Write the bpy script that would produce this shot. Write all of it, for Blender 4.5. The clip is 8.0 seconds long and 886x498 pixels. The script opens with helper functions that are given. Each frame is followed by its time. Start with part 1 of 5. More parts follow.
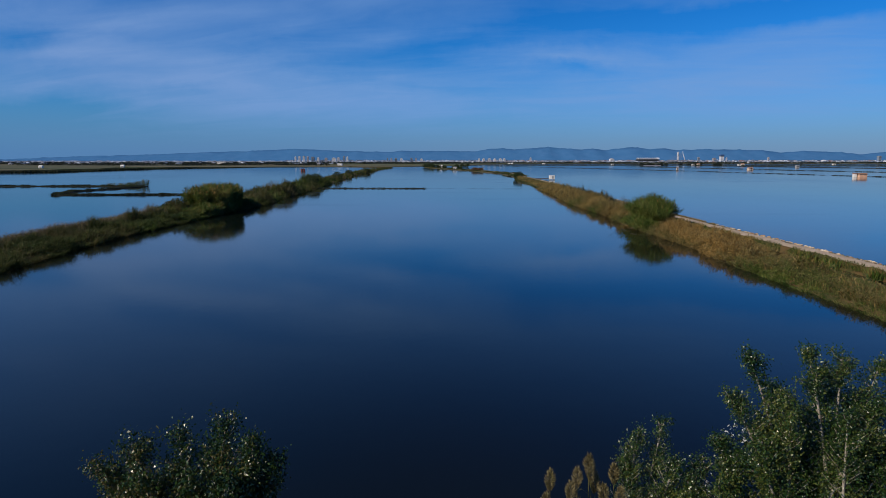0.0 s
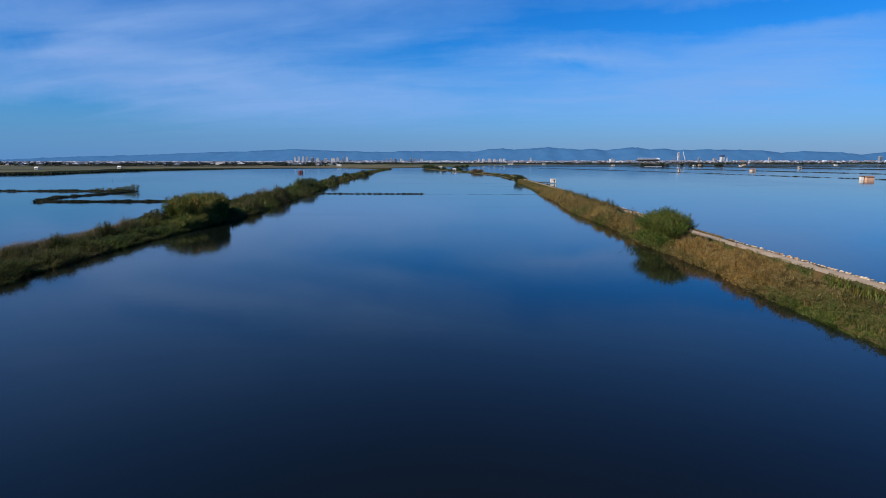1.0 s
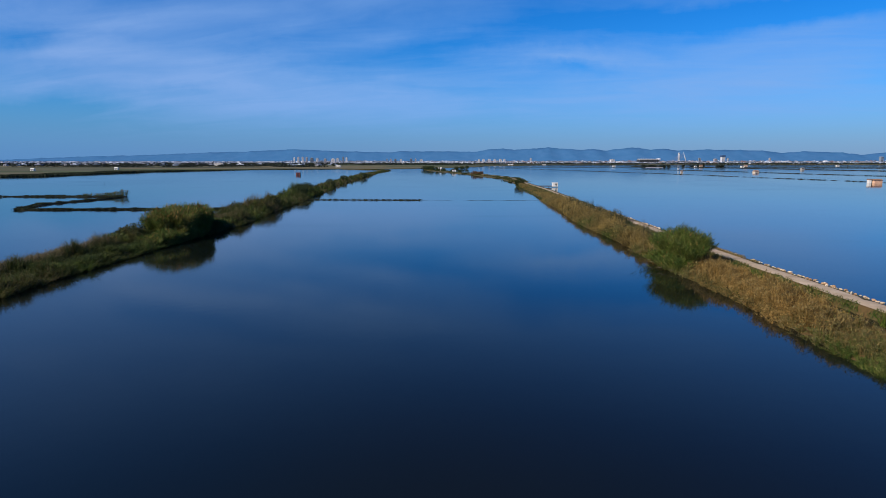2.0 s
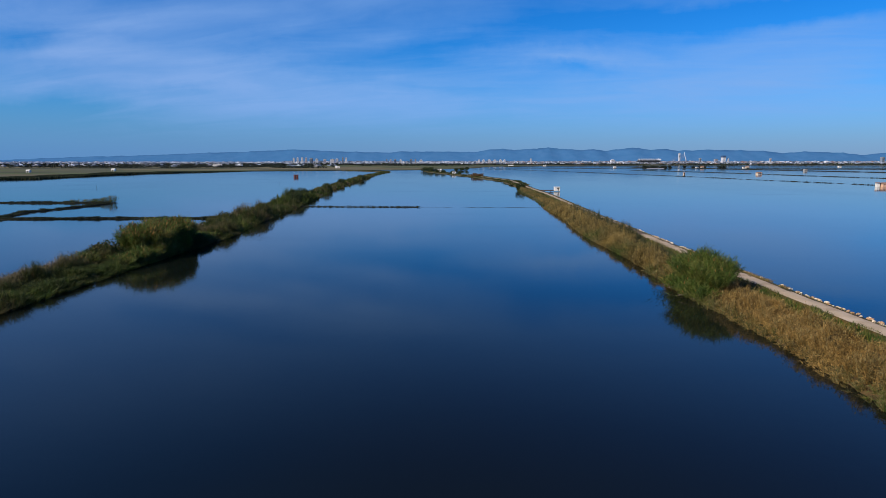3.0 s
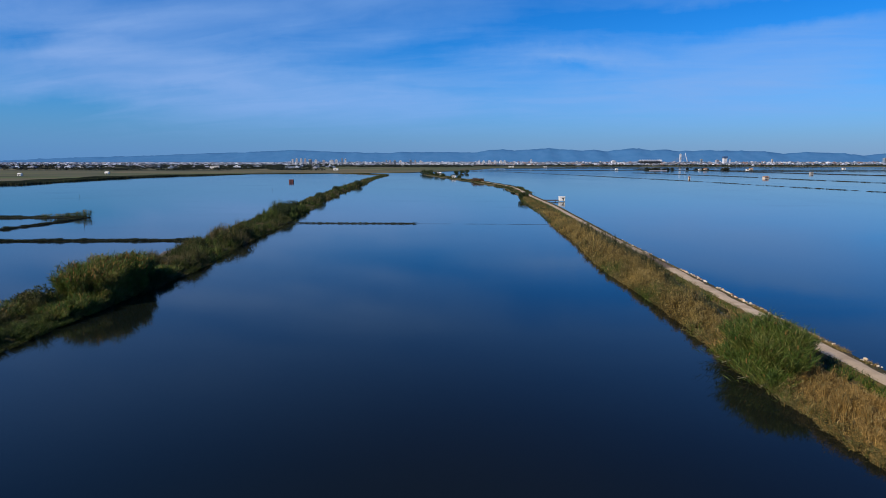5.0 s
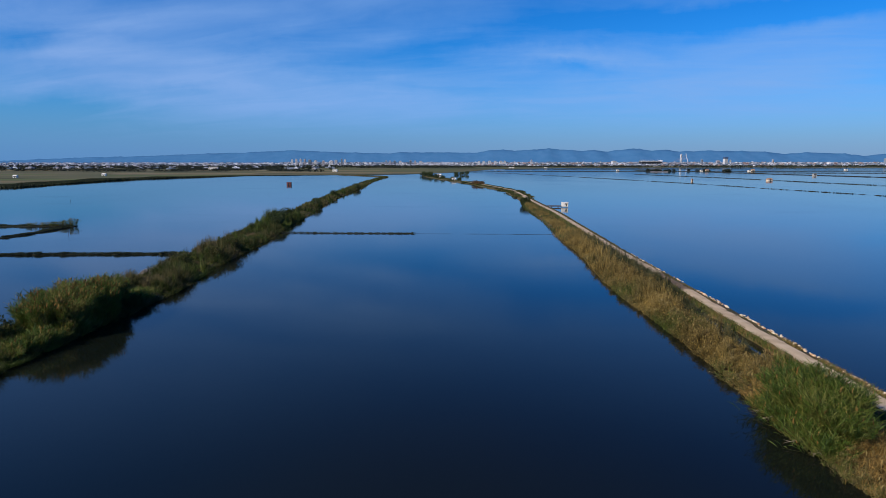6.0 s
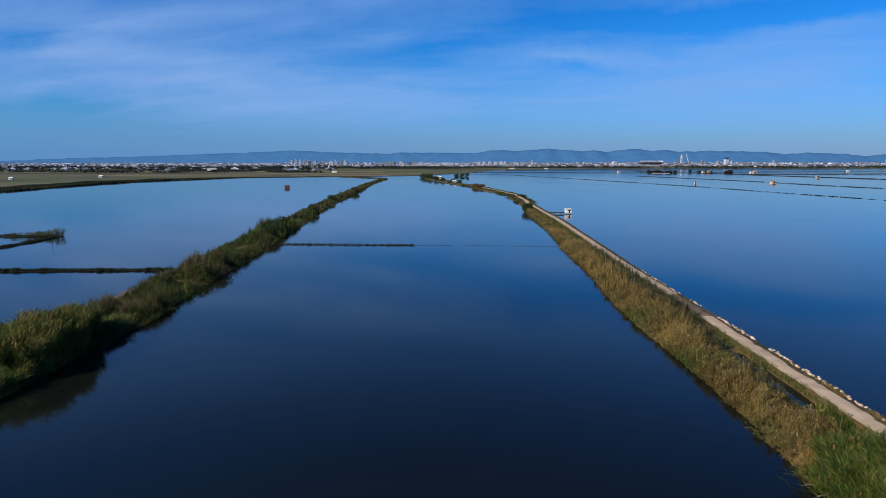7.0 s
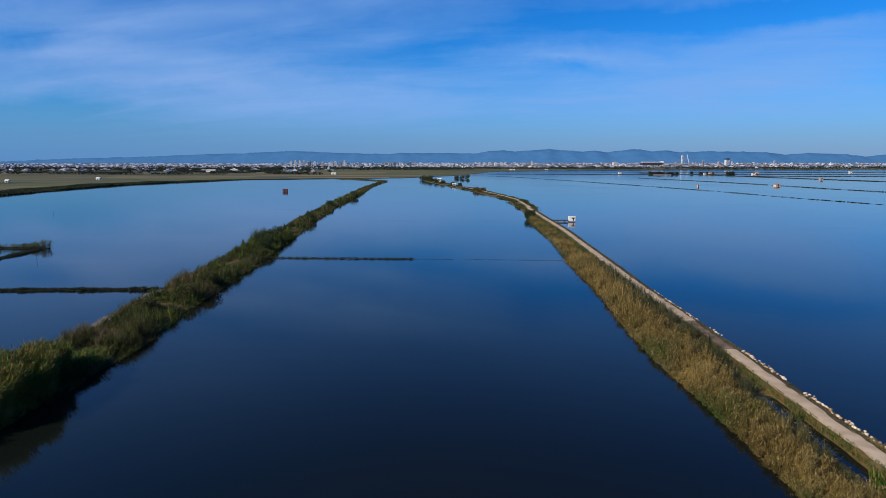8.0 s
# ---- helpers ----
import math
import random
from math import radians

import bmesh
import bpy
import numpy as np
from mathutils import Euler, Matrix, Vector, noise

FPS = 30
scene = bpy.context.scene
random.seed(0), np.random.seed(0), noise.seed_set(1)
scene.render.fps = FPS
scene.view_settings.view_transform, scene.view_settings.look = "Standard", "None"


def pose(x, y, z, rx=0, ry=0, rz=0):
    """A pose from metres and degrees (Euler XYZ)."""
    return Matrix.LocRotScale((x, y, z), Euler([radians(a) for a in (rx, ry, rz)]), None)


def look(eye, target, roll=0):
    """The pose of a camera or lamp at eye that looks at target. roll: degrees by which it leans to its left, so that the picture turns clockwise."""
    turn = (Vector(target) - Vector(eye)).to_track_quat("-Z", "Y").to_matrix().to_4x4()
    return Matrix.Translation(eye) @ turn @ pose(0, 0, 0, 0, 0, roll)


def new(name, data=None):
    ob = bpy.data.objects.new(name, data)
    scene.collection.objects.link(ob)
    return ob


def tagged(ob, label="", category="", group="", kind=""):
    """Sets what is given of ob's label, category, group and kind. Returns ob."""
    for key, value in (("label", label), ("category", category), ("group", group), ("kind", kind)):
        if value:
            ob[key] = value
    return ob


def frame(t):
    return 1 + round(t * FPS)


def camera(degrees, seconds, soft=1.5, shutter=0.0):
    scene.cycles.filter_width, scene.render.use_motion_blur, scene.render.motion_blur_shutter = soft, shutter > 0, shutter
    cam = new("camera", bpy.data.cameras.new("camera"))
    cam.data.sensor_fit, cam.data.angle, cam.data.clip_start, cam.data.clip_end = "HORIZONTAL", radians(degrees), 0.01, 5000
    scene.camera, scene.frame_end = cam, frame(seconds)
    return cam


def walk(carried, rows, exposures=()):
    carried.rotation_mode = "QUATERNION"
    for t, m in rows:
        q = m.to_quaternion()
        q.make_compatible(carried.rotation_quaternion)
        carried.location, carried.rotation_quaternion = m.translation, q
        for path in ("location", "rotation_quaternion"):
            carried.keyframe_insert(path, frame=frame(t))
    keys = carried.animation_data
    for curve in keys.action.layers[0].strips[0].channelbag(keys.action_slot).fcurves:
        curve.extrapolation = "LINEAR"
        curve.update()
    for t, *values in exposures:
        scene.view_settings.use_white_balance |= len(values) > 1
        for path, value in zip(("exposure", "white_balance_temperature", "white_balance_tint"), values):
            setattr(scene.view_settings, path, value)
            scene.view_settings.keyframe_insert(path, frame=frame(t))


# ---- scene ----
cam = camera(70.0, 8.0, soft=0.75)
PATH = [
    (0.0, pose(0.00, -0.02, 10.50, 82.02, 0, 0)),
    (0.5, pose(0.30, 3.83, 11.27, 82.02, 0, 0)),
    (1.0, pose(0.57, 7.74, 12.08, 82.02, 0, 0)),
    (1.5, pose(0.80, 11.71, 12.93, 82.02, 0, 0)),
    (3.0, pose(1.37, 23.89, 15.63, 82.02, 0, 0)),
    (3.5, pose(1.52, 28.02, 16.58, 82.02, 0, 0)),
    (4.0, pose(1.66, 32.17, 17.54, 82.02, 0, 0)),
    (4.5, pose(1.77, 36.33, 18.54, 82.02, 0, 0)),
    (6.0, pose(1.97, 48.74, 21.74, 82.02, 0, 0)),
    (6.5, pose(1.98, 52.81, 22.91, 82.02, 0, 0)),
    (7.0, pose(1.94, 56.81, 24.16, 82.02, 0, 0)),
    (7.5, pose(1.86, 60.74, 25.51, 82.02, 0, 0)),
    (8.0, pose(1.72, 64.56, 26.97, 82.02, 0, 0)),
]
walk(cam, PATH, exposures=[(0.0, -0.34), (0.5, -0.12), (1.0, 0.0), (8.0, 0.0)])

# ---------------------------------------------------------------- sky and sun
SUN_AZ, SUN_EL = math.atan2(-0.82, -0.57), radians(31)
world = bpy.data.worlds.new("world")
scene.world = world
world.use_nodes = True


def build_sky():
    nt = world.node_tree
    nt.nodes.clear()
    N, L = nt.nodes.new, nt.links.new
    out, bg = N("ShaderNodeOutputWorld"), N("ShaderNodeBackground")
    sky = N("ShaderNodeTexSky")
    sky.sky_type = "NISHITA"
    sky.sun_disc = False
    sky.sun_elevation, sky.sun_rotation = SUN_EL, SUN_AZ
    sky.altitude, sky.air_density, sky.dust_density, sky.ozone_density = 0, 1.0, 0.6, 2.5
    tint = N("ShaderNodeMix")
    tint.data_type, tint.blend_type = "RGBA", "MULTIPLY"
    tint.inputs[0].default_value = 1.0
    L(sky.outputs[0], tint.inputs[6])
    tint.inputs[7].default_value = SKY_TINT
    rich = N("ShaderNodeHueSaturation")
    rich.inputs["Saturation"].default_value = 1.10
    L(tint.outputs[2], rich.inputs["Color"])
    co, sep = N("ShaderNodeTexCoord"), N("ShaderNodeSeparateXYZ")
    L(co.outputs["Generated"], sep.inputs[0])

    def m(op, a, b, c=None):
        n = N("ShaderNodeMath")
        n.operation = op
        for k, v in enumerate((a, b, c)):
            if v is None:
                continue
            if isinstance(v, (int, float)):
                n.inputs[k].default_value = v
            else:
                L(v, n.inputs[k])
        return n.outputs[0]

    z = m("MAXIMUM", sep.outputs[2], 0.0)
    den = m("ADD", z, 0.13)
    u, v = m("DIVIDE", sep.outputs[0], den), m("DIVIDE", sep.outputs[1], den)
    layers = []
    for su, sv, off, scale, lo, hi, lean in ((0.45, 0.75, 3.7, 1.0, 0.28, 0.72, 0.18), (0.85, 2.0, 11.3, 1.5, 0.25, 0.78, 0.35)):
        vec = N("ShaderNodeCombineXYZ")
        # streaks lean a little, so the second axis takes some of the first
        L(m("MULTIPLY", u, su), vec.inputs[0])
        L(m("ADD", m("MULTIPLY", v, sv), m("MULTIPLY", u, lean)), vec.inputs[1])
        vec.inputs[2].default_value = off
        no = N("ShaderNodeTexNoise")
        no.inputs["Scale"].default_value = scale
        no.inputs["Detail"].default_value = 8
        no.inputs["Roughness"].default_value = 0.58
        no.inputs["Distortion"].default_value = 0.7
        L(vec.outputs[0], no.inputs["Vector"])
        mr = N("ShaderNodeMapRange")
        mr.interpolation_type = "SMOOTHSTEP"
        mr.inputs[1].default_value, mr.inputs[2].default_value = lo, hi
        mr.inputs[3].default_value, mr.inputs[4].default_value = -0.5, 0.5
        L(no.outputs[0], mr.inputs[0])
        layers.append(mr.outputs[0])
    # long veils and clear lanes of the northern sky: across, up, half length, half height, lean, amount
    north = m("MAXIMUM", sep.outputs[1], 0.25)
    flat = N("ShaderNodeCombineXYZ")
    warp = N("ShaderNodeTexNoise")
    warp.inputs["Scale"].default_value, warp.inputs["Detail"].default_value, warp.inputs["Roughness"].default_value = 7.0, 6, 0.6
    L(co.outputs["Generated"], warp.inputs["Vector"])
    ws = N("ShaderNodeSeparateColor")
    L(warp.outputs["Color"], ws.inputs[0])
    L(m("MULTIPLY_ADD", ws.outputs[0], 0.20, m("SUBTRACT", m("DIVIDE", sep.outputs[0], north), 0.10)), flat.inputs[0])
    L(m("MULTIPLY_ADD", ws.outputs[1], 0.056, m("SUBTRACT", m("DIVIDE", sep.outputs[2], north), 0.028)), flat.inputs[1])
    # the streaks blur into an even veil higher up
    calm = N("ShaderNodeMapRange")
    calm.interpolation_type = "SMOOTHSTEP"
    calm.inputs[1].default_value, calm.inputs[2].default_value = 0.16, 0.32
    calm.inputs[3].default_value, calm.inputs[4].default_value = 1.0, 0.3
    L(z, calm.inputs[0])
    total = m("MULTIPLY", layers[0], CLOUD_SOFT)
    total = m("ADD", total, m("MULTIPLY", layers[1], CLOUD_FINE))
    total = m("MULTIPLY", total, calm.outputs[0])
    total = m("ADD", total, CLOUD_COVER)
    for cx, cy, sx, sy, lean, amount in VEILS:
        mp, gr = N("ShaderNodeMapping"), N("ShaderNodeTexGradient")
        mp.vector_type, gr.gradient_type = "TEXTURE", "SPHERICAL"
        mp.inputs["Location"].default_value = (cx, cy, 0)
        mp.inputs["Rotation"].default_value = (0, 0, radians(lean))
        mp.inputs["Scale"].default_value = (sx, sy, 1)
        L(flat.outputs[0], mp.inputs["Vector"])
        L(mp.outputs[0], gr.inputs[0])
        total = m("MULTIPLY_ADD", gr.outputs[1], amount, total)
    fade = N("ShaderNodeMapRange")
    fade.interpolation_type = "SMOOTHSTEP"
    fade.inputs[1].default_value, fade.inputs[2].default_value = 0.015, 0.09
    L(z, fade.inputs[0])
    fac = m("MULTIPLY", m("MINIMUM", m("MAXIMUM", total, 0.0), 0.85), fade.outputs[0])
    # the veils thin out overhead
    thin = N("ShaderNodeMapRange")
    thin.interpolation_type = "SMOOTHSTEP"
    thin.inputs[1].default_value, thin.inputs[2].default_value = 0.27, 0.46
    thin.inputs[3].default_value, thin.inputs[4].default_value = 1.0, 0.06
    L(z, thin.inputs[0])
    fac = m("MULTIPLY", fac, thin.outputs[0])
    # dull blue haze along the horizon
    low = N("ShaderNodeMapRange")
    low.interpolation_type = "SMOOTHSTEP"
    low.inputs[1].default_value, low.inputs[2].default_value = 0.0, 0.10
    low.inputs[3].default_value, low.inputs[4].default_value = 0.75, 0.0
    L(sep.outputs[2], low.inputs[0])
    hz = N("ShaderNodeMix")
    hz.data_type = "RGBA"
    L(low.outputs[0], hz.inputs[0])
    L(rich.outputs[0], hz.inputs[6])
    side, brim = N("ShaderNodeMapRange"), N("ShaderNodeMix")
    side.inputs[1].default_value, side.inputs[2].default_value = -0.6, 0.6
    L(sep.outputs[0], side.inputs[0])
    brim.data_type = "RGBA"
    L(side.outputs[0], brim.inputs[0])
    brim.inputs[6].default_value, brim.inputs[7].default_value = HORIZON_WEST, HORIZON_EAST
    L(brim.outputs[2], hz.inputs[7])
    mix = N("ShaderNodeMix")
    mix.data_type = "RGBA"
    L(fac, mix.inputs[0])
    L(hz.outputs[2], mix.inputs[6])
    # the veils turn greyer and warmer towards the sun in the west
    west, cloud = N("ShaderNodeMapRange"), N("ShaderNodeMix")
    west.interpolation_type = "SMOOTHSTEP"
    west.inputs[1].default_value, west.inputs[2].default_value = -0.55, 0.05
    L(sep.outputs[0], west.inputs[0])
    cloud.data_type = "RGBA"
    L(west.outputs[0], cloud.inputs[0])
    cloud.inputs[6].default_value, cloud.inputs[7].default_value = CLOUD_WEST, CLOUD
    L(cloud.outputs[2], mix.inputs[7])
    # the sky deepens towards the zenith
    high, deep = N("ShaderNodeMapRange"), N("ShaderNodeMix")
    high.interpolation_type = "SMOOTHSTEP"
    high.inputs[1].default_value, high.inputs[2].default_value = 0.12, 0.52
    L(z, high.inputs[0])
    deep.data_type, deep.blend_type = "RGBA", "MULTIPLY"
    L(m("MULTIPLY", high.outputs[0], west.outputs[0]), deep.inputs[0])
    L(mix.outputs[2], deep.inputs[6])
    deep.inputs[7].default_value = ZENITH
    L(deep.outputs[2], bg.inputs[0])
    bg.inputs[1].default_value = SKY_STRENGTH
    L(bg.outputs[0], out.inputs[0])


VEILS = [(-0.6, 0.166, 0.188, 0.029, 2, 0.59), (-0.393, 0.148, 0.255, 0.049, -2, 0.59), (-0.595, 0.117, 0.348, 0.037, 0, 0.49),
         (-0.248, 0.08, 0.348, 0.06, -2, 0.52), (-0.16, 0.122, 0.295, 0.049, 0, 0.32), (-0.467, 0.208, 0.322, 0.043, 0, 0.48),
         (0.187, 0.155, 0.214, 0.02, -3, 0.39), (0.37, 0.124, 0.402, 0.086, 0, 0.32), (0.593, 0.152, 0.322, 0.054, 6, 0.30),
         (0.495, 0.077, 0.455, 0.064, 0, 0.32), (0.014, 0.08, 0.322, 0.051, 0, 0.3), (0.573, 0.195, 0.241, 0.02, 7, 0.24),
         (-0.115, 0.183, 0.268, 0.026, 8, 0.3), (0.185, 0.22, 0.402, 0.054, 0, -0.22), (0.409, 0.209, 0.348, 0.034, 4, -0.32),
         (0.19, 0.140, 0.10, 0.014, -5, -0.45), (0.56, 0.232, 0.26, 0.034, 6, -0.40), (-0.652, 0.07, 0.281, 0.049, 0, -0.5), (0.101, 0.116, 0.228, 0.046, 0, -0.14),
         (-0.387, 0.109, 0.121, 0.02, 0, -0.35), (-0.658, 0.186, 0.08, 0.023, 0, -0.35), (-0.073, 0.151, 0.147, 0.029, 5, -0.14), (-0.12, 0.235, 0.30, 0.05, 0, 0.35)]
CLOUD_WEST, ZENITH = (2.7, 4.6, 8.7, 1), (0.38, 0.58, 0.70, 1)
SKY_TINT, CLOUD, SKY_STRENGTH = (0.38, 0.78, 1.42, 1), (2.4, 4.65, 9.2, 1), 0.091
HORIZON_WEST, HORIZON_EAST = (1.15, 3.0, 6.7, 1), (2.45, 3.8, 6.4, 1)
CLOUD_COVER, CLOUD_SOFT, CLOUD_FINE = 0.26, 0.28, 0.30
build_sky()
sun = new("sun", bpy.data.lights.new("sun", "SUN"))
sun.data.energy, sun.data.angle, sun.data.color = 5.0, radians(0.6), (1.0, 0.85, 0.64)
sun.matrix_world = look((math.sin(SUN_AZ) * math.cos(SUN_EL) * 100, math.cos(SUN_AZ) * math.cos(SUN_EL) * 100, math.sin(SUN_EL) * 100), (0, 0, 0))


# ---------------------------------------------------------------- materials
def material(name, ramp, scale=1.0, rough=0.8, bump=0.0, fine=12.0, island=0.0, vary=0.0, specular=0.3, stretch=(1, 1, 1), sheer=0.0):
    """ramp: colours spread over a two-scale noise in metres; island and vary shift the place on the ramp by clump or by object."""
    ma = bpy.data.materials.new(name)
    ma.use_nodes = True
    nt = ma.node_tree
    N, L = nt.nodes.new, nt.links.new
    bs = nt.nodes["Principled BSDF"]
    geo = N("ShaderNodeNewGeometry")
    mp = N("ShaderNodeMapping")
    mp.inputs["Scale"].default_value = stretch
    L(geo.outputs["Position"], mp.inputs["Vector"])
    big, small = N("ShaderNodeTexNoise"), N("ShaderNodeTexNoise")
    for n, s in ((big, scale), (small, scale * fine)):
        L(mp.outputs[0], n.inputs["Vector"])
        n.inputs["Scale"].default_value = s
        n.inputs["Detail"].default_value = 4
    add = N("ShaderNodeMath")
    add.operation = "MULTIPLY_ADD"
    L(small.outputs[0], add.inputs[0])
    add.inputs[1].default_value = 0.35
    L(big.outputs[0], add.inputs[2])
    val = add.outputs[0]
    sub = N("ShaderNodeMath")
    sub.operation = "SUBTRACT"
    L(val, sub.inputs[0])
    sub.inputs[1].default_value = 0.175
    val = sub.outputs[0]
    for amount, source in ((island, geo.outputs["Random Per Island"]), (vary, None)):
        if amount:
            if source is None:
                source = N("ShaderNodeObjectInfo").outputs["Random"]
            mm = N("ShaderNodeMath")
            mm.operation = "MULTIPLY_ADD"
            L(source, mm.inputs[0])
            mm.inputs[1].default_value = amount
            L(val, mm.inputs[2])
            s2 = N("ShaderNodeMath")
            s2.operation = "SUBTRACT"
            L(mm.outputs[0], s2.inputs[0])
            s2.inputs[1].default_value = amount / 2
            val = s2.outputs[0]
    cr = N("ShaderNodeValToRGB")
    els = cr.color_ramp.elements
    spots = [0.28 + 0.44 * k / max(1, len(ramp) - 1) for k in range(len(ramp))]
    els[0].position, els[0].color = spots[0], (*ramp[0], 1)
    els[1].position, els[1].color = spots[-1], (*ramp[-1], 1)
    for k in range(1, len(ramp) - 1):
        e = els.new(spots[k])
        e.color = (*ramp[k], 1)
    L(val, cr.inputs[0])
    L(cr.outputs[0], bs.inputs["Base Color"])
    bs.inputs["Roughness"].default_value = rough
    bs.inputs["Specular IOR Level"].default_value = specular
    if bump:
        bp = N("ShaderNodeBump")
        bp.inputs["Strength"].default_value = 0.6
        bp.inputs["Distance"].default_value = bump
        L(small.outputs[0], bp.inputs["Height"])
        L(bp.outputs[0], bs.inputs["Normal"])
    if sheer:
        # thin leaves let some light through
        tr, mx = N("ShaderNodeBsdfTranslucent"), N("ShaderNodeMixShader")
        L(cr.outputs[0], tr.inputs[0])
        mx.inputs[0].default_value = sheer
        L(bs.outputs[0], mx.inputs[1])
        L(tr.outputs[0], mx.inputs[2])
        L(mx.outputs[0], nt.nodes["Material Output"].inputs[0])
    return ma


def water_material():
    ma = bpy.data.materials.new("still_water")
    ma.use_nodes = True
    nt = ma.node_tree
    N, L = nt.nodes.new, nt.links.new
    bs = nt.nodes["Principled BSDF"]
    geo = N("ShaderNodeNewGeometry")
    murk = N("ShaderNodeTexNoise")
    murk.inputs["Scale"].default_value = 0.02
    murk.inputs["Detail"].default_value = 5
    L(geo.outputs["Position"], murk.inputs["Vector"])
    cr = N("ShaderNodeValToRGB")
    cr.color_ramp.elements[0].position, cr.color_ramp.elements[0].color = 0.35, (0.0052, 0.0078, 0.0064, 1)
    cr.color_ramp.elements[1].position, cr.color_ramp.elements[1].color = 0.70, (0.0076, 0.0106, 0.0082, 1)
    L(murk.outputs[0], cr.inputs[0])
    L(cr.outputs[0], bs.inputs["Base Color"])
    bs.inputs["IOR"].default_value = 1.295
    # breaths of wind roughen long patches
    mp = N("ShaderNodeMapping")
    mp.inputs["Scale"].default_value = (1.0, 0.35, 1.0)
    L(geo.outputs["Position"], mp.inputs["Vector"])
    wind = N("ShaderNodeTexNoise")
    wind.inputs["Scale"].default_value = 0.012
    wind.inputs["Detail"].default_value = 4
    L(mp.outputs[0], wind.inputs["Vector"])
    mr = N("ShaderNodeMapRange")
    mr.inputs[1].default_value, mr.inputs[2].default_value = 0.40, 0.70
    mr.inputs[3].default_value, mr.inputs[4].default_value = 0.05, 0.085
    L(wind.outputs[0], mr.inputs[0])
    # small catspaws on the open water
    paw_map, paw, paw_range, both = N("ShaderNodeMapping"), N("ShaderNodeTexNoise"), N("ShaderNodeMapRange"), N("ShaderNodeMath")
    paw_map.inputs["Scale"].default_value = (0.35, 1.0, 1.0)
    L(geo.outputs["Position"], paw_map.inputs["Vector"])
    paw.inputs["Scale"].default_value, paw.inputs["Detail"].default_value = 0.045, 6
    L(paw_map.outputs[0], paw.inputs["Vector"])
    paw_range.interpolation_type = "SMOOTHSTEP"
    paw_range.inputs[1].default_value, paw_range.inputs[2].default_value = 0.57, 0.70
    paw_range.inputs[3].default_value, paw_range.inputs[4].default_value = 0.0, 0.03
    L(paw.outputs[0], paw_range.inputs[0])
    both.operation = "ADD"
    L(mr.outputs[0], both.inputs[0])
    L(paw_range.outputs[0], both.inputs[1])
    L(both.outputs[0], bs.inputs["Roughness"])
    rip = N("ShaderNodeTexNoise")
    rip.inputs["Scale"].default_value = 0.9
    rip.inputs["Detail"].default_value = 3
    L(geo.outputs["Position"], rip.inputs["Vector"])
    bp = N("ShaderNodeBump")
    bp.inputs["Strength"].default_value = 0.25
    bp.inputs["Distance"].default_value = 0.012
    L(rip.outputs[0], bp.inputs["Height"])
    L(bp.outputs[0], bs.inputs["Normal"])
    return ma


WATER = water_material()
MUD = material("wet_mud", [(0.03, 0.025, 0.018), (0.06, 0.048, 0.032), (0.09, 0.07, 0.045)], 0.4, 0.6, 0.02)
EARTH = material("dike_earth", [(0.05, 0.038, 0.012), (0.12, 0.075, 0.028), (0.05, 0.055, 0.014), (0.12, 0.085, 0.038)], 0.35, 0.95, 0.03)
HEADS = material("near_seed_head", [(0.14, 0.115, 0.045), (0.24, 0.20, 0.09), (0.34, 0.29, 0.16)], 2.0, 0.9, island=0.5, sheer=0.3)
VERGE = material("verge_soil", [(0.05, 0.065, 0.02), (0.12, 0.09, 0.045), (0.07, 0.085, 0.025)], 0.5, 0.95, 0.03)
TRACK = material("pale_dirt_track", [(0.39, 0.30, 0.20), (0.49, 0.385, 0.26), (0.58, 0.47, 0.335)], 0.5, 0.95, 0.015)
TRACK_WET = material("damp_dirt_track", [(0.12, 0.085, 0.055), (0.18, 0.13, 0.085), (0.24, 0.18, 0.12)], 0.5, 0.85, 0.015)
STONE = material("pale_limestone", [(0.42, 0.24, 0.13), (0.58, 0.45, 0.31), (0.72, 0.62, 0.48)], 1.2, 0.9, 0.02, vary=0.5)
GOLD = material("dry_reed_leaf", [(0.060, 0.039, 0.010), (0.155, 0.099, 0.027), (0.31, 0.195, 0.058), (0.43, 0.285, 0.095)], 0.09, 0.7, island=0.45, sheer=0.25)
OLIVE = material("turning_reed_leaf", [(0.042, 0.046, 0.010), (0.095, 0.086, 0.024), (0.165, 0.138, 0.048), (0.24, 0.20, 0.085)], 0.12, 0.7, island=0.45, sheer=0.25)
GREEN = material("green_reed_leaf", [(0.022, 0.048, 0.005), (0.050, 0.095, 0.010), (0.085, 0.130, 0.018), (0.17, 0.18, 0.045)], 0.25, 0.6, island=0.5, sheer=0.25)
DARKGREEN = material("bank_scrub_leaf", [(0.017, 0.032, 0.005), (0.036, 0.058, 0.010), (0.074, 0.086, 0.020), (0.125, 0.102, 0.040)], 0.10, 0.7, island=0.45, sheer=0.32)
DEADGRASS = material("dead_grass", [(0.080, 0.066, 0.032), (0.145, 0.120, 0.058), (0.22, 0.185, 0.095)], 0.2, 0.85, island=0.4, sheer=0.2)
PLUME = material("reed_plume", [(0.11, 0.078, 0.024), (0.20, 0.146, 0.050), (0.30, 0.228, 0.092)], 0.5, 0.9, island=0.5, sheer=0.25)
CANE = material("cane_stem", [(0.07, 0.075, 0.015), (0.16, 0.13, 0.035)], 0.6, 0.6, island=0.4)
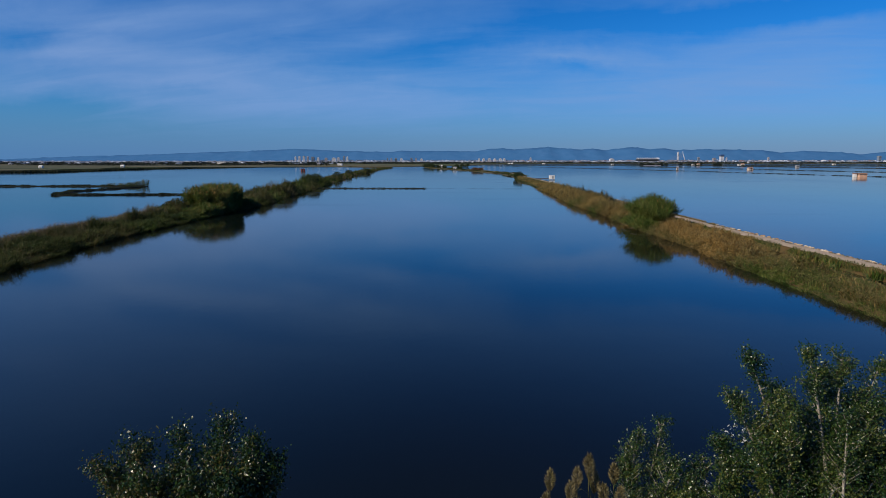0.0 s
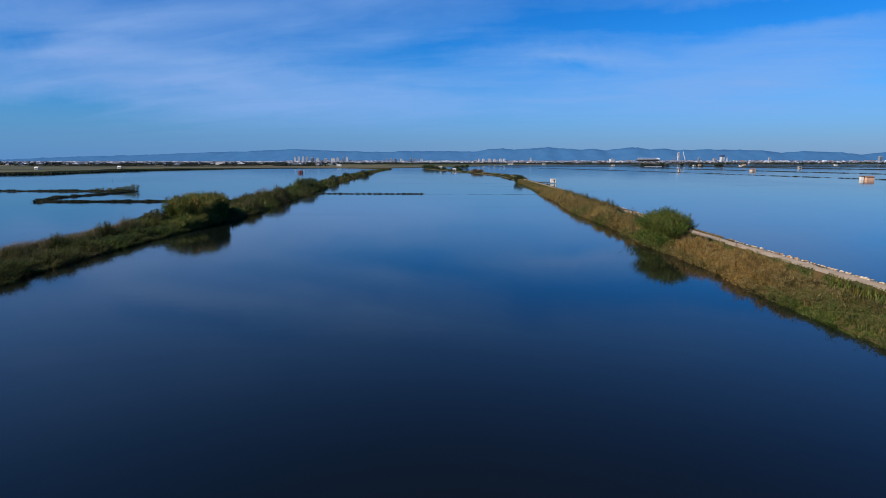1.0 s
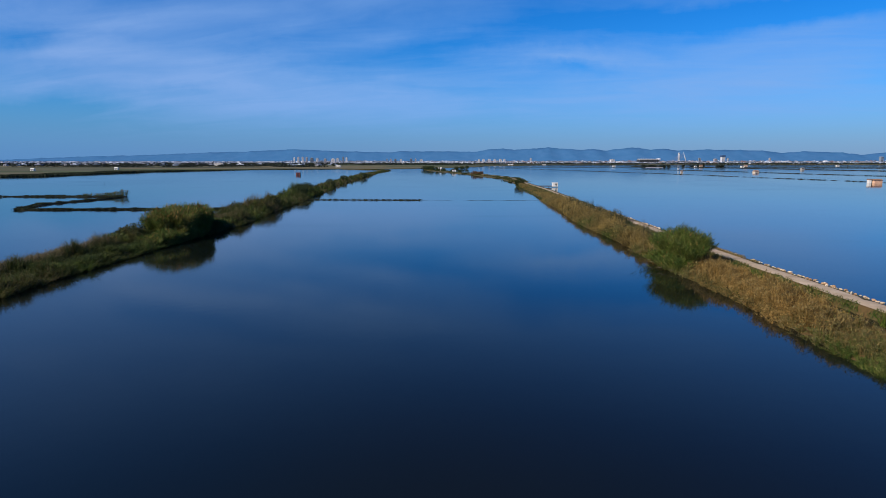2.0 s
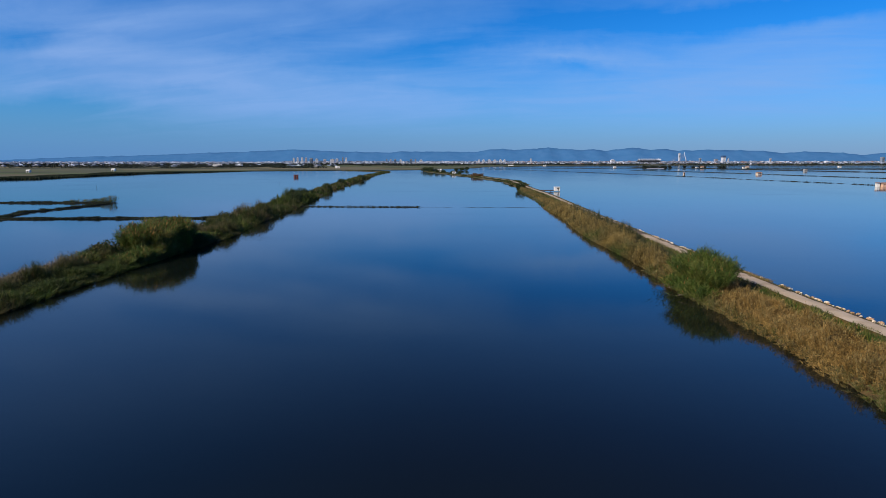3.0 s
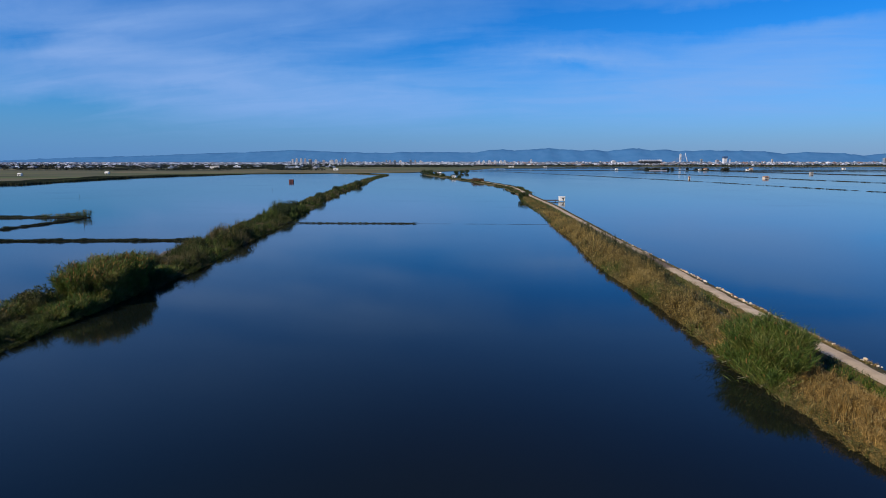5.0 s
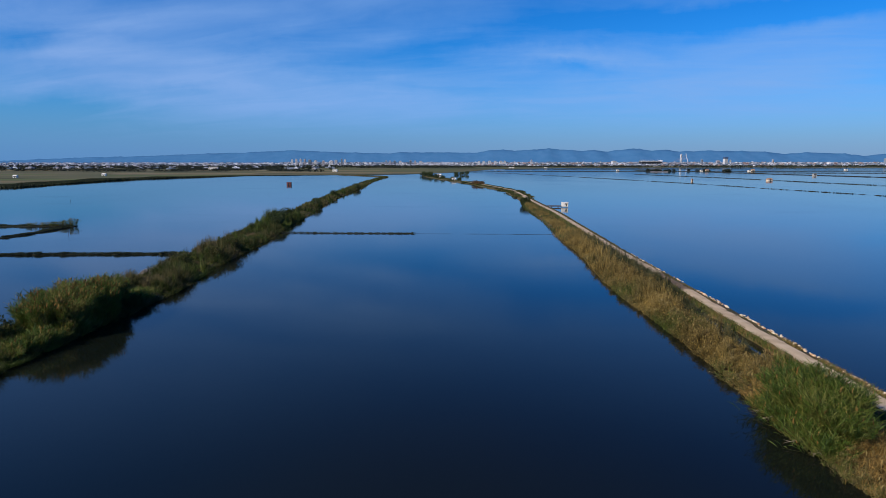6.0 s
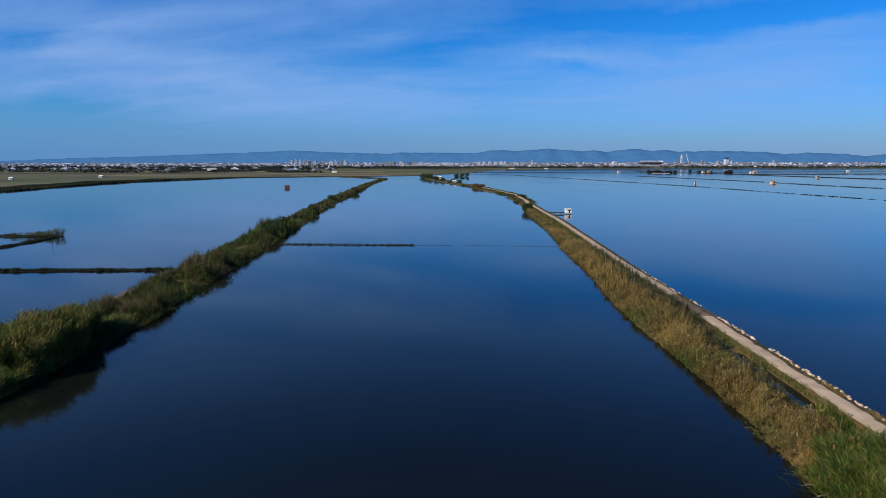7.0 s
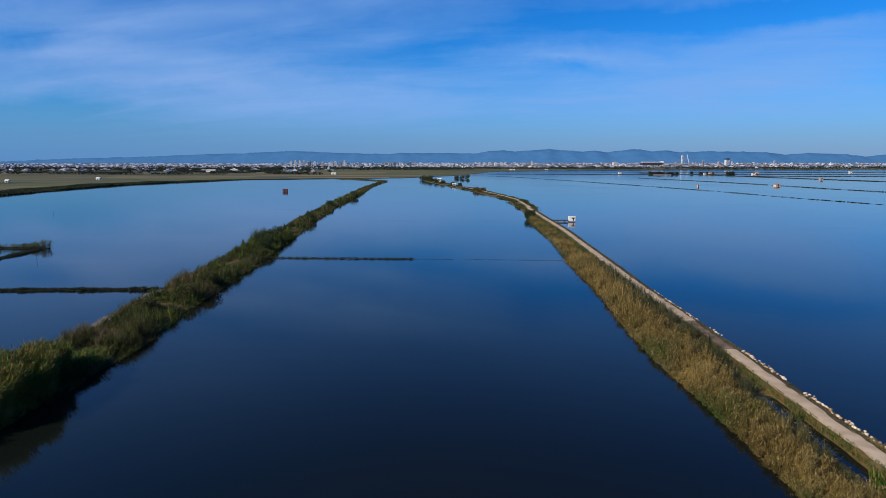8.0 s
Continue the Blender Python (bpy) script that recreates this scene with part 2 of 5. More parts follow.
DUSKY = material("dusky_reed_leaf", [(0.018, 0.026, 0.009), (0.038, 0.048, 0.018), (0.076, 0.082, 0.036), (0.135, 0.125, 0.062)], 0.15, 0.7, island=0.45, sheer=0.2)
TAN = material("faded_reed_leaf", [(0.054, 0.041, 0.012), (0.138, 0.100, 0.033), (0.275, 0.195, 0.054), (0.385, 0.285, 0.092)], 0.09, 0.7, island=0.45, sheer=0.25)
WESTCANE = material("western_cane_leaf", [(0.034, 0.074, 0.010), (0.072, 0.132, 0.018), (0.13, 0.185, 0.032), (0.23, 0.19, 0.055)], 0.2, 0.6, island=0.5, sheer=0.36)
PALEGRASS = material("bleached_grass", [(0.22, 0.18, 0.155), (0.34, 0.285, 0.25), (0.46, 0.395, 0.345)], 0.3, 0.9, island=0.5, sheer=0.35)
BROWNHEAD = material("brown_reed_plume", [(0.10, 0.050, 0.014), (0.20, 0.105, 0.030), (0.30, 0.175, 0.060)], 0.4, 0.9, island=0.5, sheer=0.25)


# ---------------------------------------------------------------- helpers for meshes
RNG = np.random.default_rng(7)


def mesh_of(name, verts, faces, mats, smooth=False):
    me = bpy.data.meshes.new(name)
    me.from_pydata([tuple(v) for v in verts], [], [tuple(f) for f in faces])
    for m in mats if isinstance(mats, (list, tuple)) else [mats]:
        me.materials.append(m)
    if smooth:
        me.polygons.foreach_set("use_smooth", [True] * len(me.polygons))
    return me


def part(name, bm, ma, parent=None, label="", smooth=False):
    """Links a bmesh, or a mesh, as one object under a thing or a part."""
    if isinstance(bm, bpy.types.Mesh):
        me = bm
    else:
        me = bpy.data.meshes.new(name)
        bm.to_mesh(me)
        bm.free()
        me.materials.append(ma)
        if smooth:
            me.polygons.foreach_set("use_smooth", [True] * len(me.polygons))
    ob = new(name, me)
    ob.parent = parent
    return tagged(ob, label)


def thing(name, x, y, z, label, category, group="", rz=0.0, kind=""):
    ob = new(name)
    ob.empty_display_size = 0.3
    ob.matrix_world = pose(x, y, z, 0, 0, rz)
    return tagged(ob, label, category, group, kind)


def box(bm, x0, y0, z0, x1, y1, z1, bevel=0.0):
    made = bmesh.ops.create_cube(bm, size=1.0)["verts"]
    bmesh.ops.transform(bm, verts=made, matrix=Matrix.LocRotScale(((x0 + x1) / 2, (y0 + y1) / 2, (z0 + z1) / 2), None, (x1 - x0, y1 - y0, z1 - z0)))
    if bevel:
        edges = list({e for v in made for e in v.link_edges})
        bmesh.ops.bevel(bm, geom=edges, offset=bevel, segments=1, affect="EDGES")
    return bm


def boxed(*args, bevel=0.0):
    return box(bmesh.new(), *args, bevel=bevel)


def tube(bm, pts, radii, sides=6):
    """A tapered tube through points."""
    rings = []
    for k, p in enumerate(pts):
        a, b = pts[max(0, k - 1)], pts[min(len(pts) - 1, k + 1)]
        d = (Vector(b) - Vector(a)).normalized()
        u = d.orthogonal().normalized()
        w = d.cross(u)
        rings.append([bm.verts.new(Vector(p) + float(radii[k]) * (math.cos(2 * math.pi * j / sides) * u + math.sin(2 * math.pi * j / sides) * w)) for j in range(sides)])
    for r, q in zip(rings, rings[1:]):
        for j in range(sides):
            bm.faces.new((r[j], r[(j + 1) % sides], q[(j + 1) % sides], q[j]))
    bm.faces.new(rings[-1])
    bm.faces.new(rings[0][::-1])
    return bm


def wave(x, y, s, seed=0.0):
    """Smooth noise from 0 to 1 over the plan."""
    return np.array([0.5 + 0.5 * noise.noise((a * s + seed, b * s - seed, seed)) for a, b in zip(np.atleast_1d(x), np.atleast_1d(y))])


def along(table, y):
    t = np.array(table, float)
    return sum(np.interp(y + d, t[:, 0], t[:, 1]) for d in (-8, -4, 0, 4, 8)) / 5


def strips(name, base, h, w, lean, ma, rng=RNG):
    """Upright leaves: each a bent tapering strip. base (n, 3), h, w (n), lean (n, 2)."""
    n = len(base)
    yaw = rng.uniform(0, math.pi, n)
    side = np.stack([np.cos(yaw), np.sin(yaw), np.zeros(n)], 1) * (w / 2)[:, None]
    mid = base + np.c_[lean * 0.3, h * 0.55]
    tip = base + np.c_[lean, h]
    v = np.stack([base - side * 0.7, base + side * 0.7, mid + side, mid - side, tip], 1).reshape(-1, 3)
    i = np.arange(n) * 5
    f = [(a, a + 1, a + 2, a + 3) for a in i] + [(a + 3, a + 2, a + 4) for a in i]
    return mesh_of(name, v.tolist(), f, ma)


def leaf_mesh(name, root, out, droop, w, ma, rng=RNG):
    """Arching leaves: root (n, 3), out (n, 3) to the tip, droop and w (n)."""
    n = len(root)
    side = np.cross(out, rng.normal(0, 1, (n, 3)))
    side /= np.linalg.norm(side, axis=1)[:, None] + 1e-9
    side *= (w / 2)[:, None]
    mid = root + out * 0.45 + np.c_[np.zeros((n, 2)), droop * 0.35]
    tip = root + out - np.c_[np.zeros((n, 2)), droop]
    v = np.stack([root, mid + side, mid - side, tip], 1).reshape(-1, 3)
    i = np.arange(n) * 4
    f = [(a, a + 1, a + 2) for a in i] + [(a + 2, a + 1, a + 3) for a in i]
    return mesh_of(name, v.tolist(), f, ma)


def stuff(name, me, label, category):
    return tagged(new(name, me), label, category, kind="stuff")


# ---------------------------------------------------------------- ground, water, far land
def sheet(name, outline, z, ma, label, category):
    bm = bmesh.new()
    bm.faces.new([bm.verts.new((x, y, z)) for x, y in outline])
    bmesh.ops.triangulate(bm, faces=bm.faces[:])
    return tagged(part(name, bm, ma), label, category, kind="structure")


sheet("ground", [(-6000, -3000), (6000, -3000), (6000, 6000), (-6000, 6000)], -0.6, MUD, "dark muddy bed of the flooded rice fields", "ground")
sheet("water", [(-3000, -1500), (3500, -1500), (3500, 2600), (-3000, 2600)], 0.0, WATER, "still dark blue water flooding the rice fields", "water")

FIELDS = material("far_fields", [(0.040, 0.056, 0.018), (0.115, 0.100, 0.048), (0.060, 0.078, 0.026), (0.145, 0.120, 0.062), (0.050, 0.062, 0.022)], 0.012, 0.95, fine=6, stretch=(0.25, 1.5, 1))
sheet("far_land", [(-6000, 200), (-900, 330), (-420, 470), (-340, 552), (-352, 642), (-354, 744), (-330, 832), (-275, 945), (-150, 1000), (-60, 1040), (40, 1230),
                   (120, 1600), (420, 1900), (900, 1980), (1500, 1900), (2600, 1750), (6000, 1600), (6000, 6000), (-6000, 6000)], 0.35, FIELDS,
      "flat brown and green farmland beyond the water", "farmland")

FIELD_TAN = material("dry_stubble", [(0.13, 0.108, 0.050), (0.185, 0.152, 0.072), (0.25, 0.205, 0.105)], 0.02, 0.95, stretch=(0.3, 1, 1))
FIELD_GREEN = material("green_crop", [(0.050, 0.075, 0.016), (0.080, 0.108, 0.024), (0.12, 0.128, 0.036)], 0.02, 0.95, stretch=(0.3, 1, 1))
FIELD_DARK = material("dark_marsh", [(0.018, 0.026, 0.007), (0.03, 0.04, 0.010), (0.05, 0.05, 0.016)], 0.03, 0.95, stretch=(0.3, 1, 1))
STRIPS = ((-440, 600, 200, 40, 8, FIELD_GREEN), (-520, 690, 300, 22, 10, FIELD_TAN), (-470, 760, 160, 60, 4, FIELD_GREEN), (-640, 800, 300, 50, 6, FIELD_DARK), (-380, 960, 190, 70, 12, FIELD_GREEN),
          (-160, 1060, 160, 40, 2, FIELD_TAN), (-420, 1090, 240, 60, 4, FIELD_TAN), (-760, 1000, 360, 60, 0, FIELD_GREEN), (-180, 1190, 300, 80, 0, FIELD_TAN), (-620, 1240, 420, 70, 2, FIELD_DARK),
          (-60, 1330, 190, 70, 3, FIELD_GREEN), (-330, 1420, 420, 110, 0, FIELD_TAN), (-900, 1400, 420, 90, 2, FIELD_TAN), (-120, 1560, 330, 110, 0, FIELD_GREEN), (-700, 1640, 560, 120, 0, FIELD_DARK),
          (40, 1700, 160, 60, 0, FIELD_DARK), (480, 2050, 330, 60, 0, FIELD_TAN), (860, 2090, 360, 70, 0, FIELD_DARK), (1300, 2050, 420, 90, 0, FIELD_TAN), (60, 1850, 360, 120, 0, FIELD_GREEN),
          (700, 2240, 520, 120, 0, FIELD_TAN), (1400, 2260, 560, 120, 0, FIELD_GREEN), (-500, 1850, 560, 120, 0, FIELD_GREEN), (-1200, 1800, 560, 140, 0, FIELD_TAN), (250, 2080, 800, 140, 0, FIELD_DARK), (-900, 2100, 800, 160, 0, FIELD_DARK))
for k, (x, y, w, d, turn, ma) in enumerate(STRIPS):
    c, s_ = math.cos(radians(turn)), math.sin(radians(turn))
    corners = [(x + c * a - s_ * b, y + s_ * a + c * b) for a, b in ((-w / 2, -d / 2), (w / 2 * 0.94, -d / 2 * 0.9), (w / 2, d / 2), (-w / 2 * 0.97, d / 2 * 0.93))]
    sheet("field_" + str(k + 1), corners, 0.37 + 0.004 * k, ma, {FIELD_TAN: "strip of pale dry stubble", FIELD_GREEN: "strip of low green crop", FIELD_DARK: "strip of dark marshy ground"}[ma] + " on the far plain", "field")


# ---------------------------------------------------------------- the dikes
R_EDGE = [(-40, 29), (40, 28.6), (61, 28.7), (80, 29.8), (95, 28.9), (106, 29.8), (118, 30.4), (130, 30.6), (146, 29.9), (165, 31), (200, 33.6), (235, 34.6), (271, 37), (326, 38.4), (365, 41), (430, 44.5)]
R_PATH = [(-40, 39.4), (55, 39.8), (87, 40.0), (104, 40.1), (118, 40.6), (132, 40.9), (150, 41.7), (165, 42.2), (198, 42.9), (245, 45.0), (306, 47.6), (355, 48.0), (430, 49.4)]
R_BACK = [(-40, 42.2), (58, 42.2), (92, 42.7), (119, 43.1), (135, 43.8), (151, 44.2), (187, 45.2), (217, 46.8), (260, 48.6), (306, 51), (355, 51.5), (430, 53)]
L_EDGE = [(-40, -40.5), (57, -41.0), (68, -42.5), (84, -44.0), (105, -43.7), (131, -42.7), (155, -42.0), (176, -44.2), (197, -45.0), (222, -45.5), (246, -48), (287, -50), (351, -55.7), (440, -60), (565, -62.6), (700, -70), (800, -71), (870, -70)]
L_BACK = [(-40, -49), (57, -52.0), (100, -52.8), (119, -53), (154, -53.8), (176, -54.7), (200, -57.5), (242, -59.8), (300, -61), (351, -65), (440, -69), (565, -72), (700, -78), (870, -78)]


def ribbon(name, ys, rows, ma, label, category, rough=0.06):
    """A long bank: rows are functions of y that give x and z across it."""
    verts, faces, m = [], [], len(rows)
    for y in ys:
        for fx, z in rows:
            x = fx(y)
            zz = z(y) if callable(z) else z
            verts.append((x + 0.25 * noise.noise((x * 0.5, y * 0.5, 3.1)), y, zz + rough * noise.noise((x * 0.9, y * 0.9, 8.2))))
    for i in range(len(ys) - 1):
        for j in range(m - 1):
            a = i * m + j
            faces.append((a, a + 1, a + m + 1, a + m))
    return tagged(new(name, mesh_of(name, verts, faces, ma, True)), label, category, kind="structure")


def ditch(y):
    """How deep the wet ditch beside the track lies, stretch by stretch."""
    return 0.35 - 0.75 * max(0.0, min(1, (y - 108) / 3) * min(1, (136 - y) / 3), min(1, (92 - y) / 4))


ys = [-40 + 1.5 * k for k in range(314)]
ribbon("dike_east", ys, [
    (lambda y: along(R_EDGE, y) - 0.4, -0.6), (lambda y: along(R_EDGE, y) + 0.7, -0.04), (lambda y: along(R_EDGE, y) + 1.5, 0.25), (lambda y: along(R_EDGE, y) + 4, 0.4),
    (lambda y: along(R_PATH, y) - 3.3, 0.30), (lambda y: along(R_PATH, y) - 2.8, ditch), (lambda y: along(R_PATH, y) - 1.5, ditch),
    (lambda y: along(R_PATH, y) - 1.15, 0.6), (lambda y: along(R_PATH, y) - 0.9, 0.84), (lambda y: along(R_PATH, y) + 0.9, 0.84), (lambda y: along(R_PATH, y) + 1.3, 0.72),
    (lambda y: along(R_BACK, y) - 0.6, 0.55), (lambda y: along(R_BACK, y), 0.0), (lambda y: along(R_BACK, y) + 1.2, -0.6)],
    EARTH, "low earth dike with reeds and a dirt track between flooded fields", "dike")
ys = [-40 + 2.0 * k for k in range(456)]
ribbon("dike_west", ys, [
    (lambda y: along(L_EDGE, y) + 0.3, -0.6), (lambda y: along(L_EDGE, y) - 0.8, -0.04), (lambda y: along(L_EDGE, y) - 1.6, 0.35), (lambda y: along(L_EDGE, y) - 3.5, 0.7),
    (lambda y: along(L_BACK, y) + 2.5, 0.7), (lambda y: along(L_BACK, y) + 0.7, 0.35), (lambda y: along(L_BACK, y), 0.0), (lambda y: along(L_BACK, y) - 1.2, -0.6)],
    EARTH, "overgrown earth dike with scrub between flooded fields", "dike")


def bank(name, line, width, height, ma, label, rough=0.12, step=2.0):
    """A narrow mud bank along a polyline in the plan; it sinks under the water in places."""
    pts = []
    for (x0, y0), (x1, y1) in zip(line, line[1:]):
        n = max(1, int(math.hypot(x1 - x0, y1 - y0) / step))
        pts += [(x0 + (x1 - x0) * k / n, y0 + (y1 - y0) * k / n) for k in range(n)]
    pts.append(line[-1])
    verts, faces = [], []
    for k, (x, y) in enumerate(pts):
        a, b = pts[max(0, k - 1)], pts[min(len(pts) - 1, k + 1)]
        d = math.hypot(b[0] - a[0], b[1] - a[1]) or 1
        nx, ny = -(b[1] - a[1]) / d, (b[0] - a[0]) / d
        off = 0.35 * width * noise.noise((x * 0.05, y * 0.05, 1.7))
        for s, z in ((-0.75, -0.4), (-0.5, 0.0), (-0.2, 1.0), (0.2, 1.0), (0.5, 0.0), (0.75, -0.4)):
            wob = width * (1 + 0.5 * noise.noise((x * 0.22, y * 0.22, s)))
            zz = z * height if z > 0 else z
            if z > 0:
                zz += rough * noise.noise((x * 0.35, y * 0.35, 5.5))
            verts.append((x + nx * (s * wob + off), y + ny * (s * wob + off), zz))
    for k in range(len(pts) - 1):
        for j in range(5):
            a = k * 6 + j
            faces.append((a, a + 6, a + 7, a + 1))
    return tagged(new(name, mesh_of(name, verts, faces, ma, True)), label, "bank", kind="structure"), pts


MUDBANK = material("dark_bank_soil", [(0.007, 0.009, 0.005), (0.012, 0.013, 0.007), (0.014, 0.018, 0.008), (0.028, 0.025, 0.015)], 0.3, 0.9, 0.03)
BANKS = {}
for key, line, width, height, label in (
        ("bank_cross_east", [(-47, 238.8), (-20, 237.2), (-7, 236.7)], 1.0, 0.13, "thin muddy bank crossing the flooded field"),
        ("bank_cross_sunk", [(-7, 236.7), (15, 235.6), (34, 234.6)], 0.5, 0.03, "sunken end of a muddy bank just breaking the water"),
        ("bank_cross_west", [(-57, 195), (-80, 194.6), (-118, 193)], 1.2, 0.22, "thin muddy bank with low scrub in the western field"),
        ("bank_islet_side", [(-118, 193), (-125, 213), (-121, 236), (-121, 254)], 2.0, 0.2, "curving muddy bank in the western field"),
        ("bank_islet", [(-120, 258), (-140, 258), (-190, 257), (-300, 256)], 2.2, 0.25, "low muddy islet bank in the western field"),
        ("bank_far_middle", [(38, 1200), (110, 1121), (175, 892), (209, 760), (242, 620), (255, 527), (272, 445), (290, 330)], 1.6, 0.12, "long thin bank dividing the eastern water"),
        ("bank_far_east", [(300, 1040), (345, 860), (360, 776), (368, 676), (382, 600), (400, 500), (430, 380)], 1.8, 0.18, "long thin bank dividing the eastern water"),
        ("bank_far_outer", [(420, 1420), (489, 1244), (525, 1050), (563, 870), (620, 640)], 14, 0.5, "wide low bank far across the eastern water"),
        ("bank_outer_cross", [(520, 1160), (700, 1130), (1100, 1090)], 12, 0.6, "wide low bank far across the eastern water"),
        ("bank_mid_shore", [(150, 1560), (380, 1545), (900, 1475), (1130, 1485), (1500, 1430)], 16, 0.45, "low muddy strip before the far shore"),
        ("bank_low_shore", [(330, 1750), (760, 1720), (1500, 1640)], 14, 0.4, "low muddy strip before the far shore"),
        ("bank_near_shore", [(60, 1330), (300, 1290), (560, 1300), (900, 1250)], 6, 0.5, "low bank before the far shore")):
    BANKS[key] = bank(key, line, width, height, MUDBANK, label, rough=(0.08 if height < 0.1 else 0.17) if line[0][1] < 300 else 0.5, step=2.0)[1]
FAR_DIKE = [(49.5, 418), (50.5, 494), (44, 549), (37, 600), (30, 640), (19, 702), (5, 776), (-12, 870), (-22, 960)]
FAR_DIKE_PTS = bank("dike_far_east", FAR_DIKE, 11, 0.7, VERGE, "winding far end of the dike with scrub", step=4)[1]
CURL_PTS = bank("dike_far_west", [(-74, 860), (-78, 900), (-110, 950), (-150, 1000)], 9, 0.7, EARTH, "far end of the western dike curling towards the shore", step=4)[1]
bank("dike_south", [(-44, 9.5), (33, 9.5)], 15, 1.1, VERGE, "low earth dike under the near shrubs", step=2)


# the dirt track
def track(name, y0, y1, ma, label, width=1.6):
    n = int((y1 - y0) / 0.8)
    verts, faces = [], []
    for k in range(n + 1):
        y = y0 + (y1 - y0) * k / n
        x = along(R_PATH, y)
        for j, s in enumerate((-0.5, -0.25, 0, 0.25, 0.5)):
            edge = (0.10 * noise.noise((j * 3.0, y * 0.35, 2.0)) + 0.10 * noise.noise((j * 3.0, y * 1.4, 6.0))) if j in (0, 4) else 0
            z = 0.885 + (0.02 if j == 2 else -0.008 if j in (1, 3) else -0.05) + 0.012 * noise.noise((x + s, y, 0.4))
            verts.append((x + s * width + edge, y, z))
    for k in range(n):
        for j in range(4):
            a = k * 5 + j
            faces.append((a, a + 1, a + 6, a + 5))
    return tagged(new(name, mesh_of(name, verts, faces, ma, True)), label, "path", kind="structure")


track("path_near", -40, 150, TRACK, "pale dirt track along the dike", 1.95)
track("path_damp", 150, 166, TRACK_WET, "dark damp stretch of the dirt track")
track("path_far", 166, 425, TRACK, "pale dirt track along the dike", 2.15)


def far_track(line, ma, width=1.8):
    """The track goes on over the winding far dike."""
    verts, faces = [], []
    pts = [Vector((x, y, 0)) for x, y in line]
    for k, p in enumerate(pts):
        d = (pts[min(k + 1, len(pts) - 1)] - pts[max(k - 1, 0)]).normalized()
        nrm = Vector((-d.y, d.x, 0))
        for s in (-0.5, 0.5):
            q = p + nrm * (s * width + 0.2 * noise.noise((p.x, p.y * 0.1, s)))
            verts.append((q.x, q.y, 0.92))
    for k in range(len(pts) - 1):
        faces.append((2 * k, 2 * k + 1, 2 * k + 3, 2 * k + 2))
    return tagged(new("path_winding", mesh_of("path", verts, faces, ma, True)), "pale dirt track winding over the far dike", "path", kind="structure")


far_track([(x + 1.0, y) for x, y in FAR_DIKE_PTS if y < 690], TRACK)


CANELEAF = material("dark_cane_leaf", [(0.020, 0.045, 0.005), (0.042, 0.080, 0.008), (0.080, 0.115, 0.013), (0.15, 0.12, 0.03)], 0.2, 0.6, island=0.5, sheer=0.15)


def clump(name, me, ma, parent, label=""):
    """A part of many leaves or stems that nobody could count."""
    return tagged(part(name, me, ma, parent, label), kind="stuff")


# ---------------------------------------------------------------- reeds along the eastern dike
def scatter(y0, y1, fx0, fx1, n, rng=RNG):
    y = rng.uniform(y0, y1, n)
    u = rng.uniform(0, 1, n)
    return fx0(y) + (fx1(y) - fx0(y)) * u, y, u


JIT = np.random.default_rng(3).uniform(0, 1, (997, 3))


def leafy(me, base, h, w, lean, ma, near=2, share=1.0):
    """Gives the taller near stems arching side leaves in the same mesh."""
    k = np.flatnonzero((base[:, 1] < 250) & (h > 0.5))
    k = np.repeat(k, np.where(base[k, 1] < 170, near, 1))
    k = k[RNG.uniform(0, 1, len(k)) < share]
    s = RNG.uniform(0.30, 1.0, len(k))
    bend = np.where(s < 0.55, 0.3 * s / 0.55, 0.3 + 0.7 * (s - 0.55) / 0.45)
    az, ln = RNG.uniform(0, 2 * math.pi, len(k)), RNG.uniform(0.25, 0.55, len(k))
    out = np.c_[np.cos(az) * ln * 0.8, np.sin(az) * ln * 0.8, ln * RNG.uniform(0.0, 0.7, len(k))]
    more = leaf_mesh("leaves", base[k] + np.c_[lean[k] * bend[:, None], h[k] * s], out, ln * RNG.uniform(0.1, 0.45, len(k)), w[k] * RNG.uniform(0.8, 1.3, len(k)), ma)
    bm = bmesh.new()
    bm.from_mesh(me)
    bm.from_mesh(more)
    bm.to_mesh(me)
    bm.free()
    bpy.data.meshes.remove(more)
    return me


